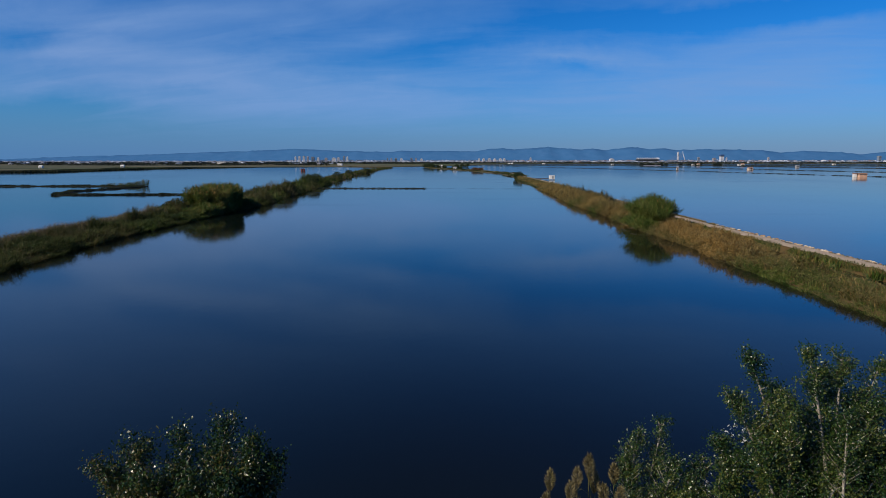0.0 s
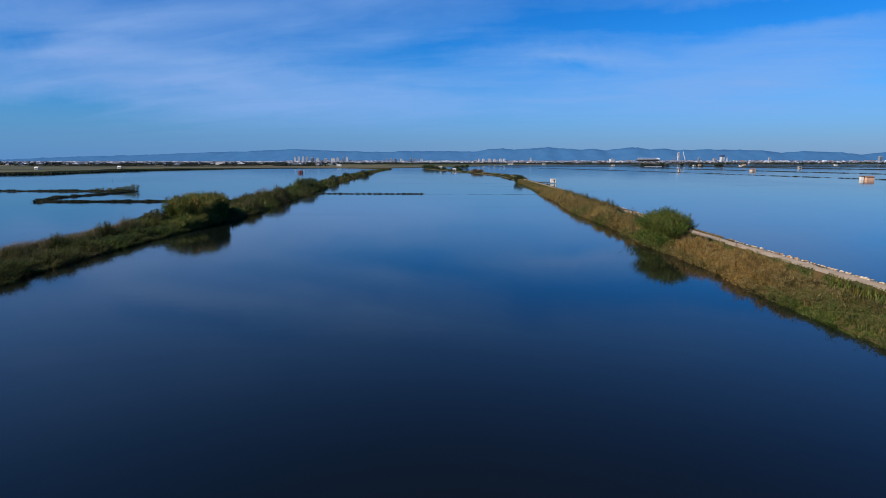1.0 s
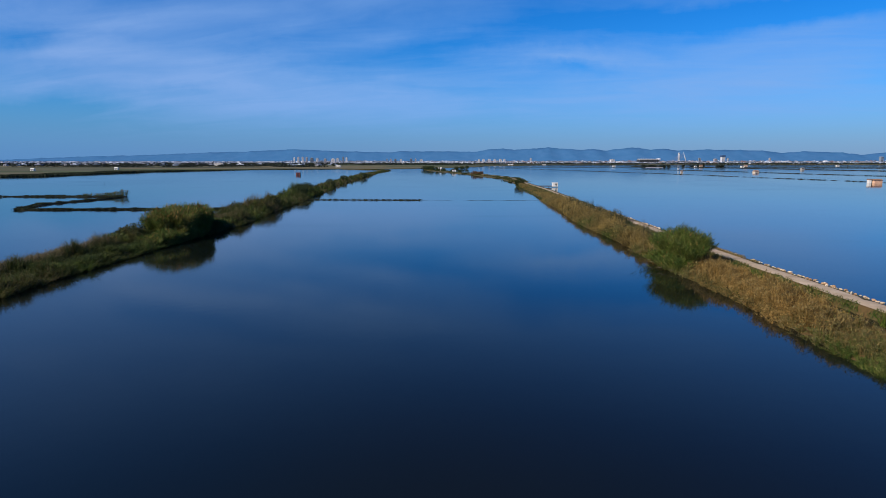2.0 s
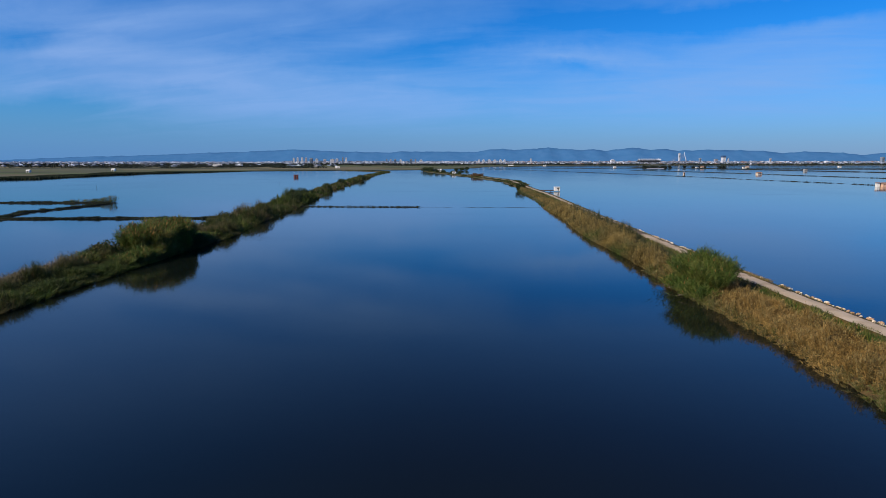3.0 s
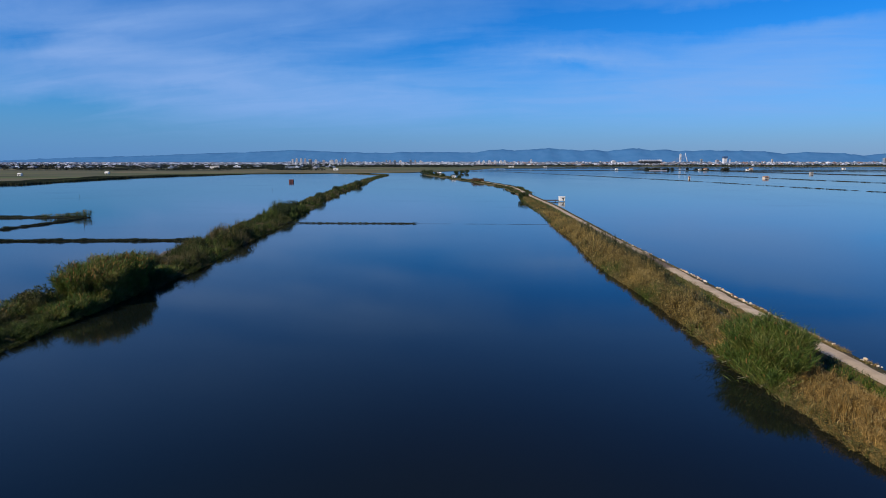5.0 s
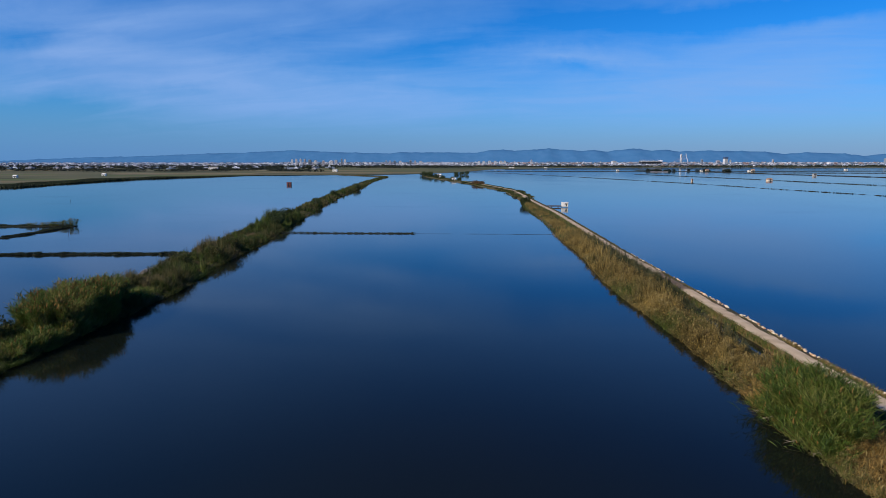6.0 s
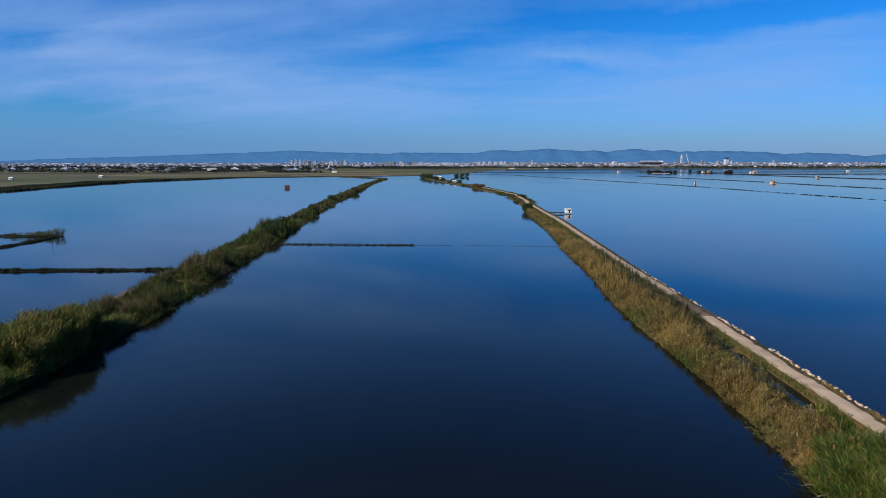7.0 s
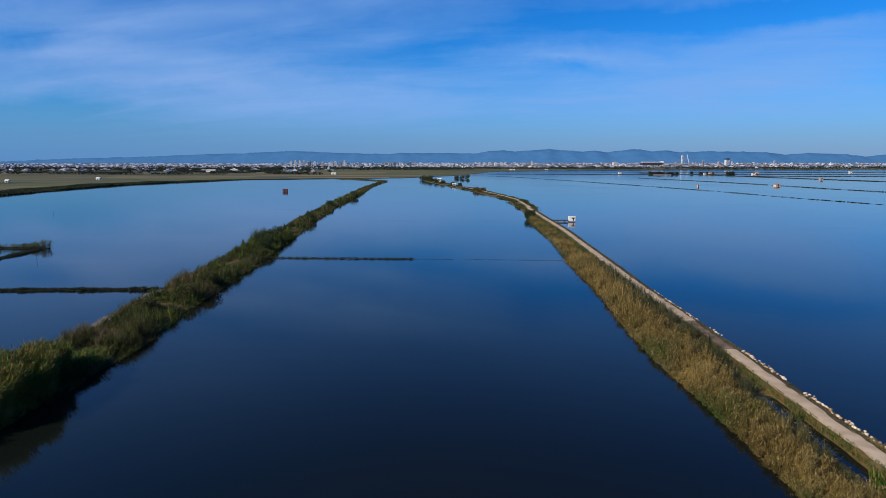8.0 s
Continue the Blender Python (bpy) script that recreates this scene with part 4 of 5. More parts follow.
def near_shrubs():
    tops = [(6.6, 13.2, 6.6), (7.85, 13.2, 6.75), (8.5, 13.0, 6.7), (9.4, 13.1, 6.45), (6.2, 13.0, 5.75), (7.2, 12.6, 5.9), (8.2, 12.2, 5.7), (9.0, 12.4, 5.8),
            (6.6, 12.4, 5.0), (7.4, 13.8, 5.6), (10.2, 13.0, 6.6), (11.0, 13.4, 6.3), (9.8, 12.2, 5.3), (6.2, 12.6, 4.6), (11.8, 12.6, 5.8), (8.7, 13.6, 6.1)]
    tops += [(RNG.uniform(5.9, 11.5), RNG.uniform(12.2, 13.8), RNG.uniform(3.9, 5.6)) for k in range(16)]
    tops += [(5.75, 12.9, 4.9), (5.9, 12.7, 4.4), (5.8, 12.5, 3.9)]
    tops = [(0.92 * x, 0.92 * y, 10.5 + 0.92 * (z - 10.5)) for x, y, z in tops]
    shrub("willow_shrub", (7.4, 11.8, 0.9), tops, "tall small-leaved green shrub with pale stems on the near dike", LEAF, 4600, 0.050)
    tops = [(4.2, 12.9, 4.95), (4.75, 12.9, 5.2), (4.9, 12.5, 4.5), (3.9, 12.7, 4.3), (5.3, 12.4, 4.2), (5.6, 12.3, 3.9), (5.1, 12.2, 3.7), (5.7, 12.6, 4.4)]
    shrub("willow_shrub", (4.6, 12.7, 0.9), tops, "slender young small-leaved shrub beside a taller one", LEAF, 3000, 0.05)
    # three clusters of tiny white leaf shapes among the twigs
    for x, y, z in ((5.7, 11.7, 5.25), (5.45, 12.3, 3.85), (5.6, 12.3, 3.6)):
        n = 46
        tuft = thing("white_specks", x, y, z, "cluster of small white specks on the shrub's twigs", "seed fluff", "seed fluff on the near shrubs")
        root = RNG.normal(0, 0.11, (n, 3)) * np.array([1.2, 1, 1])
        clump("fluff", leaf_mesh("fluff", root, RNG.normal(0, 0.03, (n, 3)), np.full(n, 0.01), np.full(n, 0.03), SPECKS), None, tuft)
    tops = [(-4.24, 8.1, 7.0), (-3.6, 8.2, 6.95), (-2.9, 8.1, 7.25), (-2.5, 8.0, 6.95), (-2.25, 8.1, 6.65), (-4.65, 8.0, 6.6), (-3.3, 7.7, 6.6), (-3.9, 7.7, 6.6), (-2.8, 7.6, 6.5), (-3.2, 8.5, 6.7), (-4.3, 7.6, 6.2)]
    tops += [(RNG.uniform(-4.5, -2.3), RNG.uniform(7.6, 8.5), RNG.uniform(5.7, 6.6)) for k in range(12)]
    shrub("poplar_shrub", (-3.4, 8.0, 0.9), tops, "dense small-leaved shrub with rusty and green leaves on the near dike", RUSTLEAF, 5600, 0.042, sink=0.18, low=0.55, spread=0.95)


near_shrubs()


def plume_reeds():
    for x, z in ((1.70, 5.72), (2.0, 5.62), (2.30, 6.0), (2.47, 5.55), (2.73, 5.80), (2.15, 5.72), (2.82, 5.45), (2.55, 5.5), (1.62, 5.4), (2.38, 5.8)):
        y = 9.5 + RNG.normal(0, 0.12)
        ob = thing("plume_reed", x, y, 0.9, "tall dry reed with a feathery tan seed head", "reed", "reeds on the near dike")
        top = z - 1.0
        bm = tube(bmesh.new(), [(0.1, 0, 0), (0.05, 0, top * 0.5), (0, 0, top - 0.25)], [0.012, 0.010, 0.006], 5)
        part("stalk", bm, CANE, ob)
        n = 320
        s = RNG.uniform(0, 1, n)
        fat = 0.058 * np.sin(math.pi * np.clip(s * 0.85 + 0.12, 0, 1)) + 0.012
        a = RNG.uniform(0, 2 * math.pi, n)
        root = np.c_[fat * 0.5 * np.cos(a), fat * 0.5 * np.sin(a), top - 0.34 + 0.32 * s]
        out = np.c_[fat * np.cos(a), fat * np.sin(a), RNG.uniform(0.05, 0.10, n)]
        part("seed_head", leaf_mesh("seed_head", root, out, np.full(n, 0.01), np.full(n, 0.018), HEADS), None, ob)
        m = 7
        s = RNG.uniform(0.5, 0.9, m)
        a = RNG.uniform(0, 6.28, m)
        clump("leaves", leaf_mesh("leaves", np.c_[0.03 * np.ones(m), np.zeros(m), top * s], np.c_[np.cos(a) * 0.4, np.sin(a) * 0.4, np.full(m, 0.25)], np.full(m, 0.15), np.full(m, 0.035), OLIVE), None, ob)


plume_reeds()

tree("willow_shrub", -50.8, 120.2, 2.3, 2.7, "rounded grey-green shrub beside a cane clump", DARKGREEN, 3600, 0.22, 0.4)
tree("willow_shrub", 41.8, 357, 2.8, 3.6, "dark bushy tree at the end of the reed belt", CROWN, 1800, 0.28)
tree("willow_shrub", 44.0, 366, 2.0, 2.6, "dark bushy shrub at the end of the reed belt", CROWN, 1200, 0.26)
for x, y, r, h in ((-47.5, 196, 2.6, 3.6), (-53, 258, 3.0, 4.4), (-55, 268, 3.2, 4.6), (-51, 250, 2.4, 3.8), (-56, 280, 2.6, 4.0), (-57, 345, 3.0, 4.0), (-62, 520, 3.4, 4.4), (-66, 545, 3.0, 4.0), (-64, 430, 2.6, 3.4), (-50, 172, 2.4, 3.2), (-48, 184, 2.2, 3.0)):
    tree("bush", x, y, r, h, "dark green bush on a bank between flooded fields", DARKGREEN if y < 240 else CROWN, 3000, 0.2, 0.3, "bushes on the banks")
for x, y, r, h, n in ((-51.0, 116.8, 2.6, 1.5, 260), (-52.2, 121.5, 2.2, 1.7, 220), (-49.8, 121.0, 1.8, 1.6, 200)):
    cane_clump("reed_tuft", x, y, r, r * 1.2, h, n, "low dark tuft of reeds on the dike", z=0.4, leaves=9, plume=0.1, ma=CANELEAF)
for x, y, r, h, n in ((-45.6, 117.0, 1.8, 1.6, 260), (-44.9, 120.5, 1.7, 2.0, 300), (-43.9, 125.0, 1.3, 2.4, 240), (-46.0, 145.5, 2.2, 1.5, 260), (-44.3, 143.6, 1.5, 1.7, 200)):
    cane_clump("reed_tuft", x, y, r, r * 1.4, h, n, "green tuft of reeds at the foot of a cane clump", z=0.2, leaves=9, plume=0.1, ma=WESTCANE)
for x, y, r, h, n in ((30.3, 92.6, 1.0, 1.5, 150), (30.1, 94.6, 1.0, 1.9, 170), (30.2, 96.8, 1.0, 2.1, 190), (30.3, 99.0, 1.0, 1.9, 170), (30.5, 101.0, 1.0, 1.6, 150)):
    cane_clump("reed_tuft", x, y, r, r * 1.3, h, n, "green tuft of cane hanging over the water's edge", z=0.1, leaves=10, plume=0.03, spill=0.7, long=1.1, slim=0.75)
for x, y, r, h, n in ((-121, 258, 1.2, 2.6, 60), (-123.5, 257.6, 1.8, 1.7, 70), (-127, 257.6, 2.2, 1.2, 70), (-133, 258, 3, 0.9, 60)):
    cane_clump("reed_tuft", x, y, r * 1.4, r, h, n, "dark ragged tuft of reeds on a muddy islet", z=0.2, leaves=8, plume=0.3, ma=CANELEAF)
for k in range(3):
    tree("bush", 31 + 2.8 * k, 622 - 4 * k, 2.6, 2.3, "rusty brown bush on the far dike", RUST, 300, 0.8, 0.4, "rusty bushes")
for x, y, r, h in ((-14, 880, 4, 4.6), (-6, 840, 3.5, 3.8), (2, 800, 3, 3), (-20, 915, 5, 5), (-26, 945, 5, 5.4), (30, 1000, 4, 3.4), (38, 1010, 4, 3.8), (22, 1000, 3.5, 3), (-16, 960, 4.5, 5), (12, 752, 2.6, 2.6), (20, 742, 2.2, 2.0)):
    tree("tree", x, y, r, h, "dark leafy tree on the far dike", CROWN, 700, 0.7, 0.5, "trees on the far dike")


def bank_scrub():
    base, h = [], []
    for key, dens, tall in (("bank_cross_east", 7, 0.40), ("bank_cross_west", 30, 0.60), ("bank_islet_side", 26, 0.7), ("bank_islet", 16, 0.9)):
        for x, y in BANKS[key]:
            for k in range(dens * 7):
                if noise.noise((x * 0.16, y * 0.16, 4.0)) > -0.75:
                    base.append((x + RNG.normal(0, 0.5), y + RNG.normal(0, 0.5), 0.15))
                    h.append(tall * RNG.uniform(0.25, 0.8) * (0.7 + 1.1 * noise.noise((x * 0.3, y * 0.3, 2.0))) + 0.1)
    for key, dens, tall in (("bank_far_middle", 3, 0.6), ("bank_far_east", 4, 0.8), ("bank_far_outer", 8, 1.2), ("bank_outer_cross", 8, 1.2), ("bank_near_shore", 8, 1.2), ("bank_mid_shore", 8, 1.2), ("bank_low_shore", 6, 1.0)):
        for x, y in BANKS[key]:
            for k in range(dens * 2):
                if noise.noise((x * 0.03, y * 0.03, 4.0)) > -0.2:
                    base.append((x + RNG.normal(0, 1.0), y + RNG.normal(0, 2.0), 0.15))
                    h.append(tall * RNG.uniform(0.2, 0.8))
    thin = len(base)
    for pts, dens in ((FAR_DIKE_PTS, 130), (CURL_PTS, 110)):
        for x, y in pts:
            for k in range(dens):
                off = RNG.choice((-3.0, 3.6)) + RNG.normal(0, 1.1)
                base.append((x + off, y + RNG.normal(0, 2.0), 0.4))
                h.append(max(0.3, 1.2 * (0.5 + noise.noise((x * 0.05, y * 0.05, 9.0)))) * RNG.uniform(0.4, 1.2))
    base, h = np.array(base), np.array(h)
    w = np.where(base[:, 1] > 400, 0.45, 0.11)
    lean = RNG.normal(0, 0.3, (len(h), 2))
    stuff("bank_scrub", strips("scrub", base[:thin], h[:thin], w[:thin], lean[:thin], SHORE), "low dark scrub on the thin banks", "scrub")
    stuff("dike_scrub", strips("scrub", base[thin:], h[thin:], w[thin:], lean[thin:], DARKGREEN), "green scrub over the far dikes", "scrub")
    # the reed fringe of the far western shore
    line = [(-600, 420), (-420, 470), (-340, 552), (-352, 642), (-354, 744), (-330, 832), (-275, 945), (-150, 1000)]
    base = []
    for (x0, y0), (x1, y1) in zip(line, line[1:]):
        n = int(math.hypot(x1 - x0, y1 - y0) * 170)
        s = RNG.uniform(0, 1, n)
        base.append(np.c_[x0 + (x1 - x0) * s - RNG.uniform(-3, 34, n), y0 + (y1 - y0) * s + RNG.uniform(-1, 14, n), np.zeros(n)])
    base = np.concatenate(base)
    h = 1.7 * (0.5 + wave(base[:, 0], base[:, 1], 0.03, 14.0)) * RNG.uniform(0.6, 1.1, len(base)) * along([(400, 1), (830, 1), (940, 0.45), (1000, 0.25)], base[:, 1])
    stuff("shore_reeds", strips("reeds", base, h, np.full(len(base), 0.6), RNG.normal(0, 0.5, (len(base), 2)), SHORE), "dark reed fringe along the far shore", "reeds")


bank_scrub()


# ---------------------------------------------------------------- small things at the water's edge
DEADWOOD = material("bleached_wood", [(0.13, 0.11, 0.08), (0.22, 0.19, 0.14)], 2.0, 0.9)
for x, y, turn, ln in ((29.7, 100.6, 175, 1.3), (29.6, 99.2, 190, 1.2), (29.5, 94.8, 190, 1.6), (29.9, 93.0, 215, 1.2)):
    ob = thing("dead_branch", x, y, 0.25, "bleached dead branch hanging over the water under a cane clump", "branch", "dead branches", rz=turn)
    bm = tube(bmesh.new(), [(-0.9, 0, 0.5), (ln * 0.3, 0.1, 0.3), (ln * 0.75, -0.1, 0.1), (ln, 0.05, 0.12)], [0.05, 0.04, 0.025, 0.012], 6)
    tube(bm, [(ln * 0.4, 0.05, 0.27), (ln * 0.65, 0.4, 0.3), (ln * 0.8, 0.6, 0.2)], [0.025, 0.018, 0.008], 5)
    tube(bm, [(ln * 0.6, -0.05, 0.17), (ln * 0.8, -0.35, 0.2)], [0.02, 0.008], 5)
    part("limb", bm, DEADWOOD, ob)
STAKE = material("dark_stake", [(0.02, 0.017, 0.013), (0.05, 0.042, 0.032)], 2.0, 0.9)
for x, y, h in ((-108.4, 234, 1.8), (-109.5, 455, 1.6), (-149.5, 811, 2.2), (-193.5, 381, 1.6)):
    ob = thing("stake", x, y, 0.0, "thin dark wooden stake standing in the water", "stake", "stakes")
    part("pole", tube(bmesh.new(), [(0, 0, -0.6), (0.03, 0.02, h * 0.5), (0.0, 0.05, h)], [0.05, 0.045, 0.035], 6), STAKE, ob)


def south_grass():
    """Rough grass over the near dike."""
    x, y = RNG.uniform(-42, 31, 15000), RNG.uniform(3.2, 15.8, 15000)
    keep = wave(x, y, 0.3, 12.0) > 0.36
    x, y = x[keep], y[keep]
    h = RNG.uniform(0.25, 0.8, len(x)) * (0.4 + wave(x, y, 0.5, 5.0))
    stuff("dike_grass", strips("grass", np.c_[x, y, 0.45 + 0.3 * np.clip(1 - np.abs(y - 9.5) / 6, 0, 1)], h + 0.3, RNG.uniform(0.05, 0.12, len(x)), RNG.normal(0, 0.2, (len(x), 2)), OLIVE), "rough half-dry grass over the near dike", "grass")


south_grass()


# ---------------------------------------------------------------- buildings near and far
FARWOOD = material("far_wood_leaf", [(0.008, 0.015, 0.012), (0.014, 0.023, 0.016), (0.026, 0.036, 0.022)], 0.02, 0.8, island=0.5)
WHITE = material("white_render", [(0.66, 0.64, 0.60), (0.76, 0.75, 0.72), (0.82, 0.81, 0.79)], 0.5, 0.85, 0.004)
CREAM = material("cream_render", [(0.50, 0.40, 0.30), (0.62, 0.52, 0.41), (0.70, 0.62, 0.52)], 0.2, 0.9, vary=0.4)
GREY = material("grey_concrete", [(0.22, 0.22, 0.22), (0.34, 0.34, 0.34), (0.45, 0.45, 0.44)], 0.3, 0.9, vary=0.4)
TERRA = material("terracotta", [(0.20, 0.11, 0.07), (0.28, 0.17, 0.12), (0.36, 0.24, 0.18)], 0.3, 0.9, vary=0.3)
BRICK = material("red_brick", [(0.10, 0.032, 0.032), (0.16, 0.052, 0.048), (0.22, 0.085, 0.075)], 0.9, 0.9, 0.01)
# town colours carry a painted blue tint for the haze of distance
HAZE_WHITE = material("town_white_haze_tint", [(0.30, 0.36, 0.48), (0.46, 0.51, 0.62), (0.68, 0.71, 0.78)], 0.03, 0.9, island=0.5)
HAZE_CREAM = material("town_cream_haze_tint", [(0.15, 0.18, 0.25), (0.27, 0.285, 0.36), (0.40, 0.39, 0.44)], 0.03, 0.9, island=0.5)
HAZE_GREY = material("town_grey_haze_tint", [(0.05, 0.08, 0.13), (0.10, 0.14, 0.21), (0.20, 0.25, 0.33)], 0.03, 0.9, island=0.5)
HAZE_RED = material("town_brick_haze_tint", [(0.15, 0.11, 0.12), (0.24, 0.175, 0.17), (0.34, 0.26, 0.25)], 0.03, 0.9, island=0.5)
PINK = material("faded_pink_render", [(0.52, 0.30, 0.20), (0.64, 0.40, 0.28), (0.70, 0.48, 0.35)], 0.5, 0.9)
DARK = material("dark_opening", [(0.015, 0.017, 0.02), (0.03, 0.032, 0.036)], 1.0, 0.35)
WOOD = material("weathered_timber", [(0.05, 0.035, 0.025), (0.10, 0.075, 0.055)], 1.0, 0.9)
BLUEGLASS = material("blue_facade", [(0.03, 0.07, 0.16), (0.06, 0.11, 0.22)], 0.1, 0.3)


def sluice_house():
    """White pump house on piles with a plank gangway from the dike."""
    ob = thing("pump_house", 58.8, 344.0, 0.0, "small white concrete pump house standing in the water", "hut")
    part("slab", boxed(-1.7, -1.5, 0.35, 1.7, 1.5, 0.6, bevel=0.04), GREY, ob)
    for x in (-1.4, 1.4):
        for y in (-1.2, 1.2):
            part("pile", tube(bmesh.new(), [(x, y, -0.6), (x, y, 0.36)], [0.14, 0.14], 8), GREY, ob)
    part("side_wall", boxed(-1.6, -1.4, 0.6, -0.25, 1.4, 2.55, bevel=0.03), WHITE, ob)
    part("side_wall", boxed(1.3, -1.4, 0.6, 1.6, 1.4, 2.55, bevel=0.03), WHITE, ob)
    part("back_wall", boxed(-0.25, 1.15, 0.6, 1.3, 1.4, 2.55), DARK, ob)
    part("roof", boxed(-1.75, -1.55, 2.55, 1.75, 1.55, 2.85, bevel=0.04), WHITE, ob)
    part("lintel", boxed(-0.25, -1.38, 2.2, 1.3, -1.2, 2.547), WHITE, ob)
    part("low_wall", boxed(-0.247, -1.38, 0.6, 0.25, -1.15, 1.65), WHITE, ob)
    part("low_wall", boxed(0.85, -1.38, 0.6, 1.297, -1.15, 1.65), WHITE, ob)
    gate = part("gate", boxed(0.3, -0.9, 0.6, 0.8, -0.75, 1.5, bevel=0.02), DARK, ob)
    part("spindle", tube(bmesh.new(), [(0.55, -0.8, 1.5), (0.55, -0.8, 2.1)], [0.05, 0.05], 8), DARK, gate)
    ob.scale = (0.85, 0.85, 0.85)
    way = thing("gangway", 53.9, 344.0, 0.0, "narrow weathered plank gangway from the dike to a pump house", "gangway")
    for y in (-0.75, 0.75):
        part("beam", boxed(-4.4, y - 0.1, 0.42, 3.15, y + 0.1, 0.78), WOOD, way)
    for k in range(30):
        part("plank", boxed(-4.35 + 0.25 * k, -0.9, 0.785, -4.13 + 0.25 * k, 0.9, 0.84), WOOD, way)
    for x in (-1.2, 1.8):
        for y in (-0.75, 0.75):
            part("post", tube(bmesh.new(), [(x, y, -0.6), (x, y, 0.42)], [0.09, 0.09], 6), WOOD, way)


sluice_house()


def house(name, x, y, w, d, h, wall, roof, label, pitch=0.35, rz=0.0, z=0.3, group="", flat=False, doors=1, wins=2):
    ob = thing(name, x, y, z, label, "house", group, rz)
    part("wall", boxed(-w / 2, -d / 2, -0.6, w / 2, d / 2, h), wall, ob)
    bm = bmesh.new()
    if flat:
        box(bm, -w / 2 - 0.15, -d / 2 - 0.15, h, w / 2 + 0.15, d / 2 + 0.15, h + 0.3)
    else:
        e, top = 0.35, h + pitch * d
        pts = [(-w / 2 - e, -d / 2 - e, h - 0.05), (w / 2 + e, -d / 2 - e, h - 0.05), (w / 2 + e, d / 2 + e, h - 0.05), (-w / 2 - e, d / 2 + e, h - 0.05), (-w / 2 - e, 0, top), (w / 2 + e, 0, top)]
        v = [bm.verts.new(p) for p in pts]
        for f in ((0, 1, 5, 4), (2, 3, 4, 5), (0, 4, 3), (1, 2, 5), (3, 2, 1, 0)):
            bm.faces.new([v[k] for k in f])
    part("roof", bm, roof, ob)
    for k in range(doors):
        part("door", boxed(-0.5, -d / 2 - 0.06, 0.0, 0.5, -d / 2 - 0.003, 2.05), DARK, ob)
    for k in range(wins):
        cx = (-1 if k % 2 == 0 else 1) * w * 0.3
        part("window", boxed(cx - 0.5, -d / 2 - 0.05, 1.0, cx + 0.5, -d / 2 - 0.003, 2.1), DARK, ob)
    return ob


house("brick_hut", -134.4, 612, 3.6, 3.6, 2.2, BRICK, BRICK, "small square red brick pump hut standing in the water", flat=True, wins=0, z=0.0)
house("farmhouse", 263.2, 400, 4.6, 3.2, 1.7, PINK, TERRA, "faded pink field house on a thin bank", pitch=0.25, z=0.2, wins=0, doors=0)
house("farm_shed", 259.2, 401, 1.5, 2.0, 2.1, WHITE, TERRA, "small white shed beside a pink field house", pitch=0.2, z=0.2, wins=0, doors=0)
house("farmhouse", 353, 733, 5.2, 4.0, 1.2, CREAM, TERRA, "low cream field house on a thin bank", rz=12, z=0.2, wins=0)
house("farm_shed", 264, 718, 1.6, 2.0, 1.7, CREAM, TERRA, "small cream shed on a thin bank", z=0.2, wins=0)
house("farm_shed", 523, 942, 4, 4, 2.6, GREY, GREY, "small grey shed on a bank", flat=True, z=0.3)
house("farmhouse", 357, 1345, 5, 5, 2.4, WHITE, WHITE, "white field house before the far shore", flat=True)
house("farmhouse", 13.5, 735, 3.4, 3, 1.5, WHITE, WHITE, "white field house on the far dike", z=0.5)
house("farmhouse", -3, 890, 5, 4, 2.2, WHITE, WHITE, "white field house among trees on the far dike", z=0.5)
house("farmhouse", -468, 932, 4.6, 4.6, 2.2, WHITE, WHITE, "white farmhouse on the far fields", z=0.3)
house("farmhouse", -530, 841, 4.2, 4.2, 2.1, WHITE, WHITE, "white farmhouse on the far fields", z=0.3)
house("farmhouse", -206, 1278, 9, 8, 3.6, WHITE, WHITE, "white farmhouse on the far fields", flat=True)
house("farm_shed", -520, 1500, 20, 10, 3.4, WHITE, GREY, "long low white farm shed on the far fields")
house("farm_shed", 190, 1800, 14, 8, 2.4, WHITE, WHITE, "long white shed on the far shore", flat=True)
house("farm_shed", 290, 1840, 8, 8, 2.2, WHITE, WHITE, "white shed on the far shore", flat=True)
for k, (x, y, w, c) in enumerate(((505, 1290, 6, WHITE), (520, 1300, 8, CREAM), (596, 1285, 7, WHITE), (610, 1300, 9, CREAM), (1050, 1500, 14, CREAM), (1130, 1480, 10, CREAM), (900, 1470, 9, WHITE))):
    house("farmhouse", x, y, w * 0.65, 5, 2.1 + 0.6 * (k % 2), c, TERRA if k % 2 else WHITE, "field house among trees before the far shore", group="field houses", flat=k % 2 == 0)

for k in range(46):
    x = RNG.uniform(405, 470) if k < 13 else RNG.uniform(495, 570) if k < 20 else RNG.uniform(150, 1500)
    y = (RNG.uniform(1290, 1340) if k < 20 else RNG.uniform(2000, 2200))
    tree("tree", x, y, RNG.uniform(2.5, 5.5), RNG.uniform(2.2, 4.2), "dark leafy tree before the far shore", FARWOOD, 450, 0.9, 0.3, "trees before the far shore")
for k in range(40):
    x, y = RNG.uniform(-1500, -150), RNG.uniform(1300, 2000)
    tree("tree", x, y, RNG.uniform(3, 5), RNG.uniform(4, 6), "dark leafy tree on the far fields", FARWOOD, 450, 0.9, 0.3, "trees on the far fields")


# long flat pale slab that draws a whitish line below the trees
house("pale_strip", 408, 1245, 32, 4, 0.2, HAZE_CREAM, HAZE_CREAM, "long low pale strip on a bank", flat=True, doors=0, wins=0)


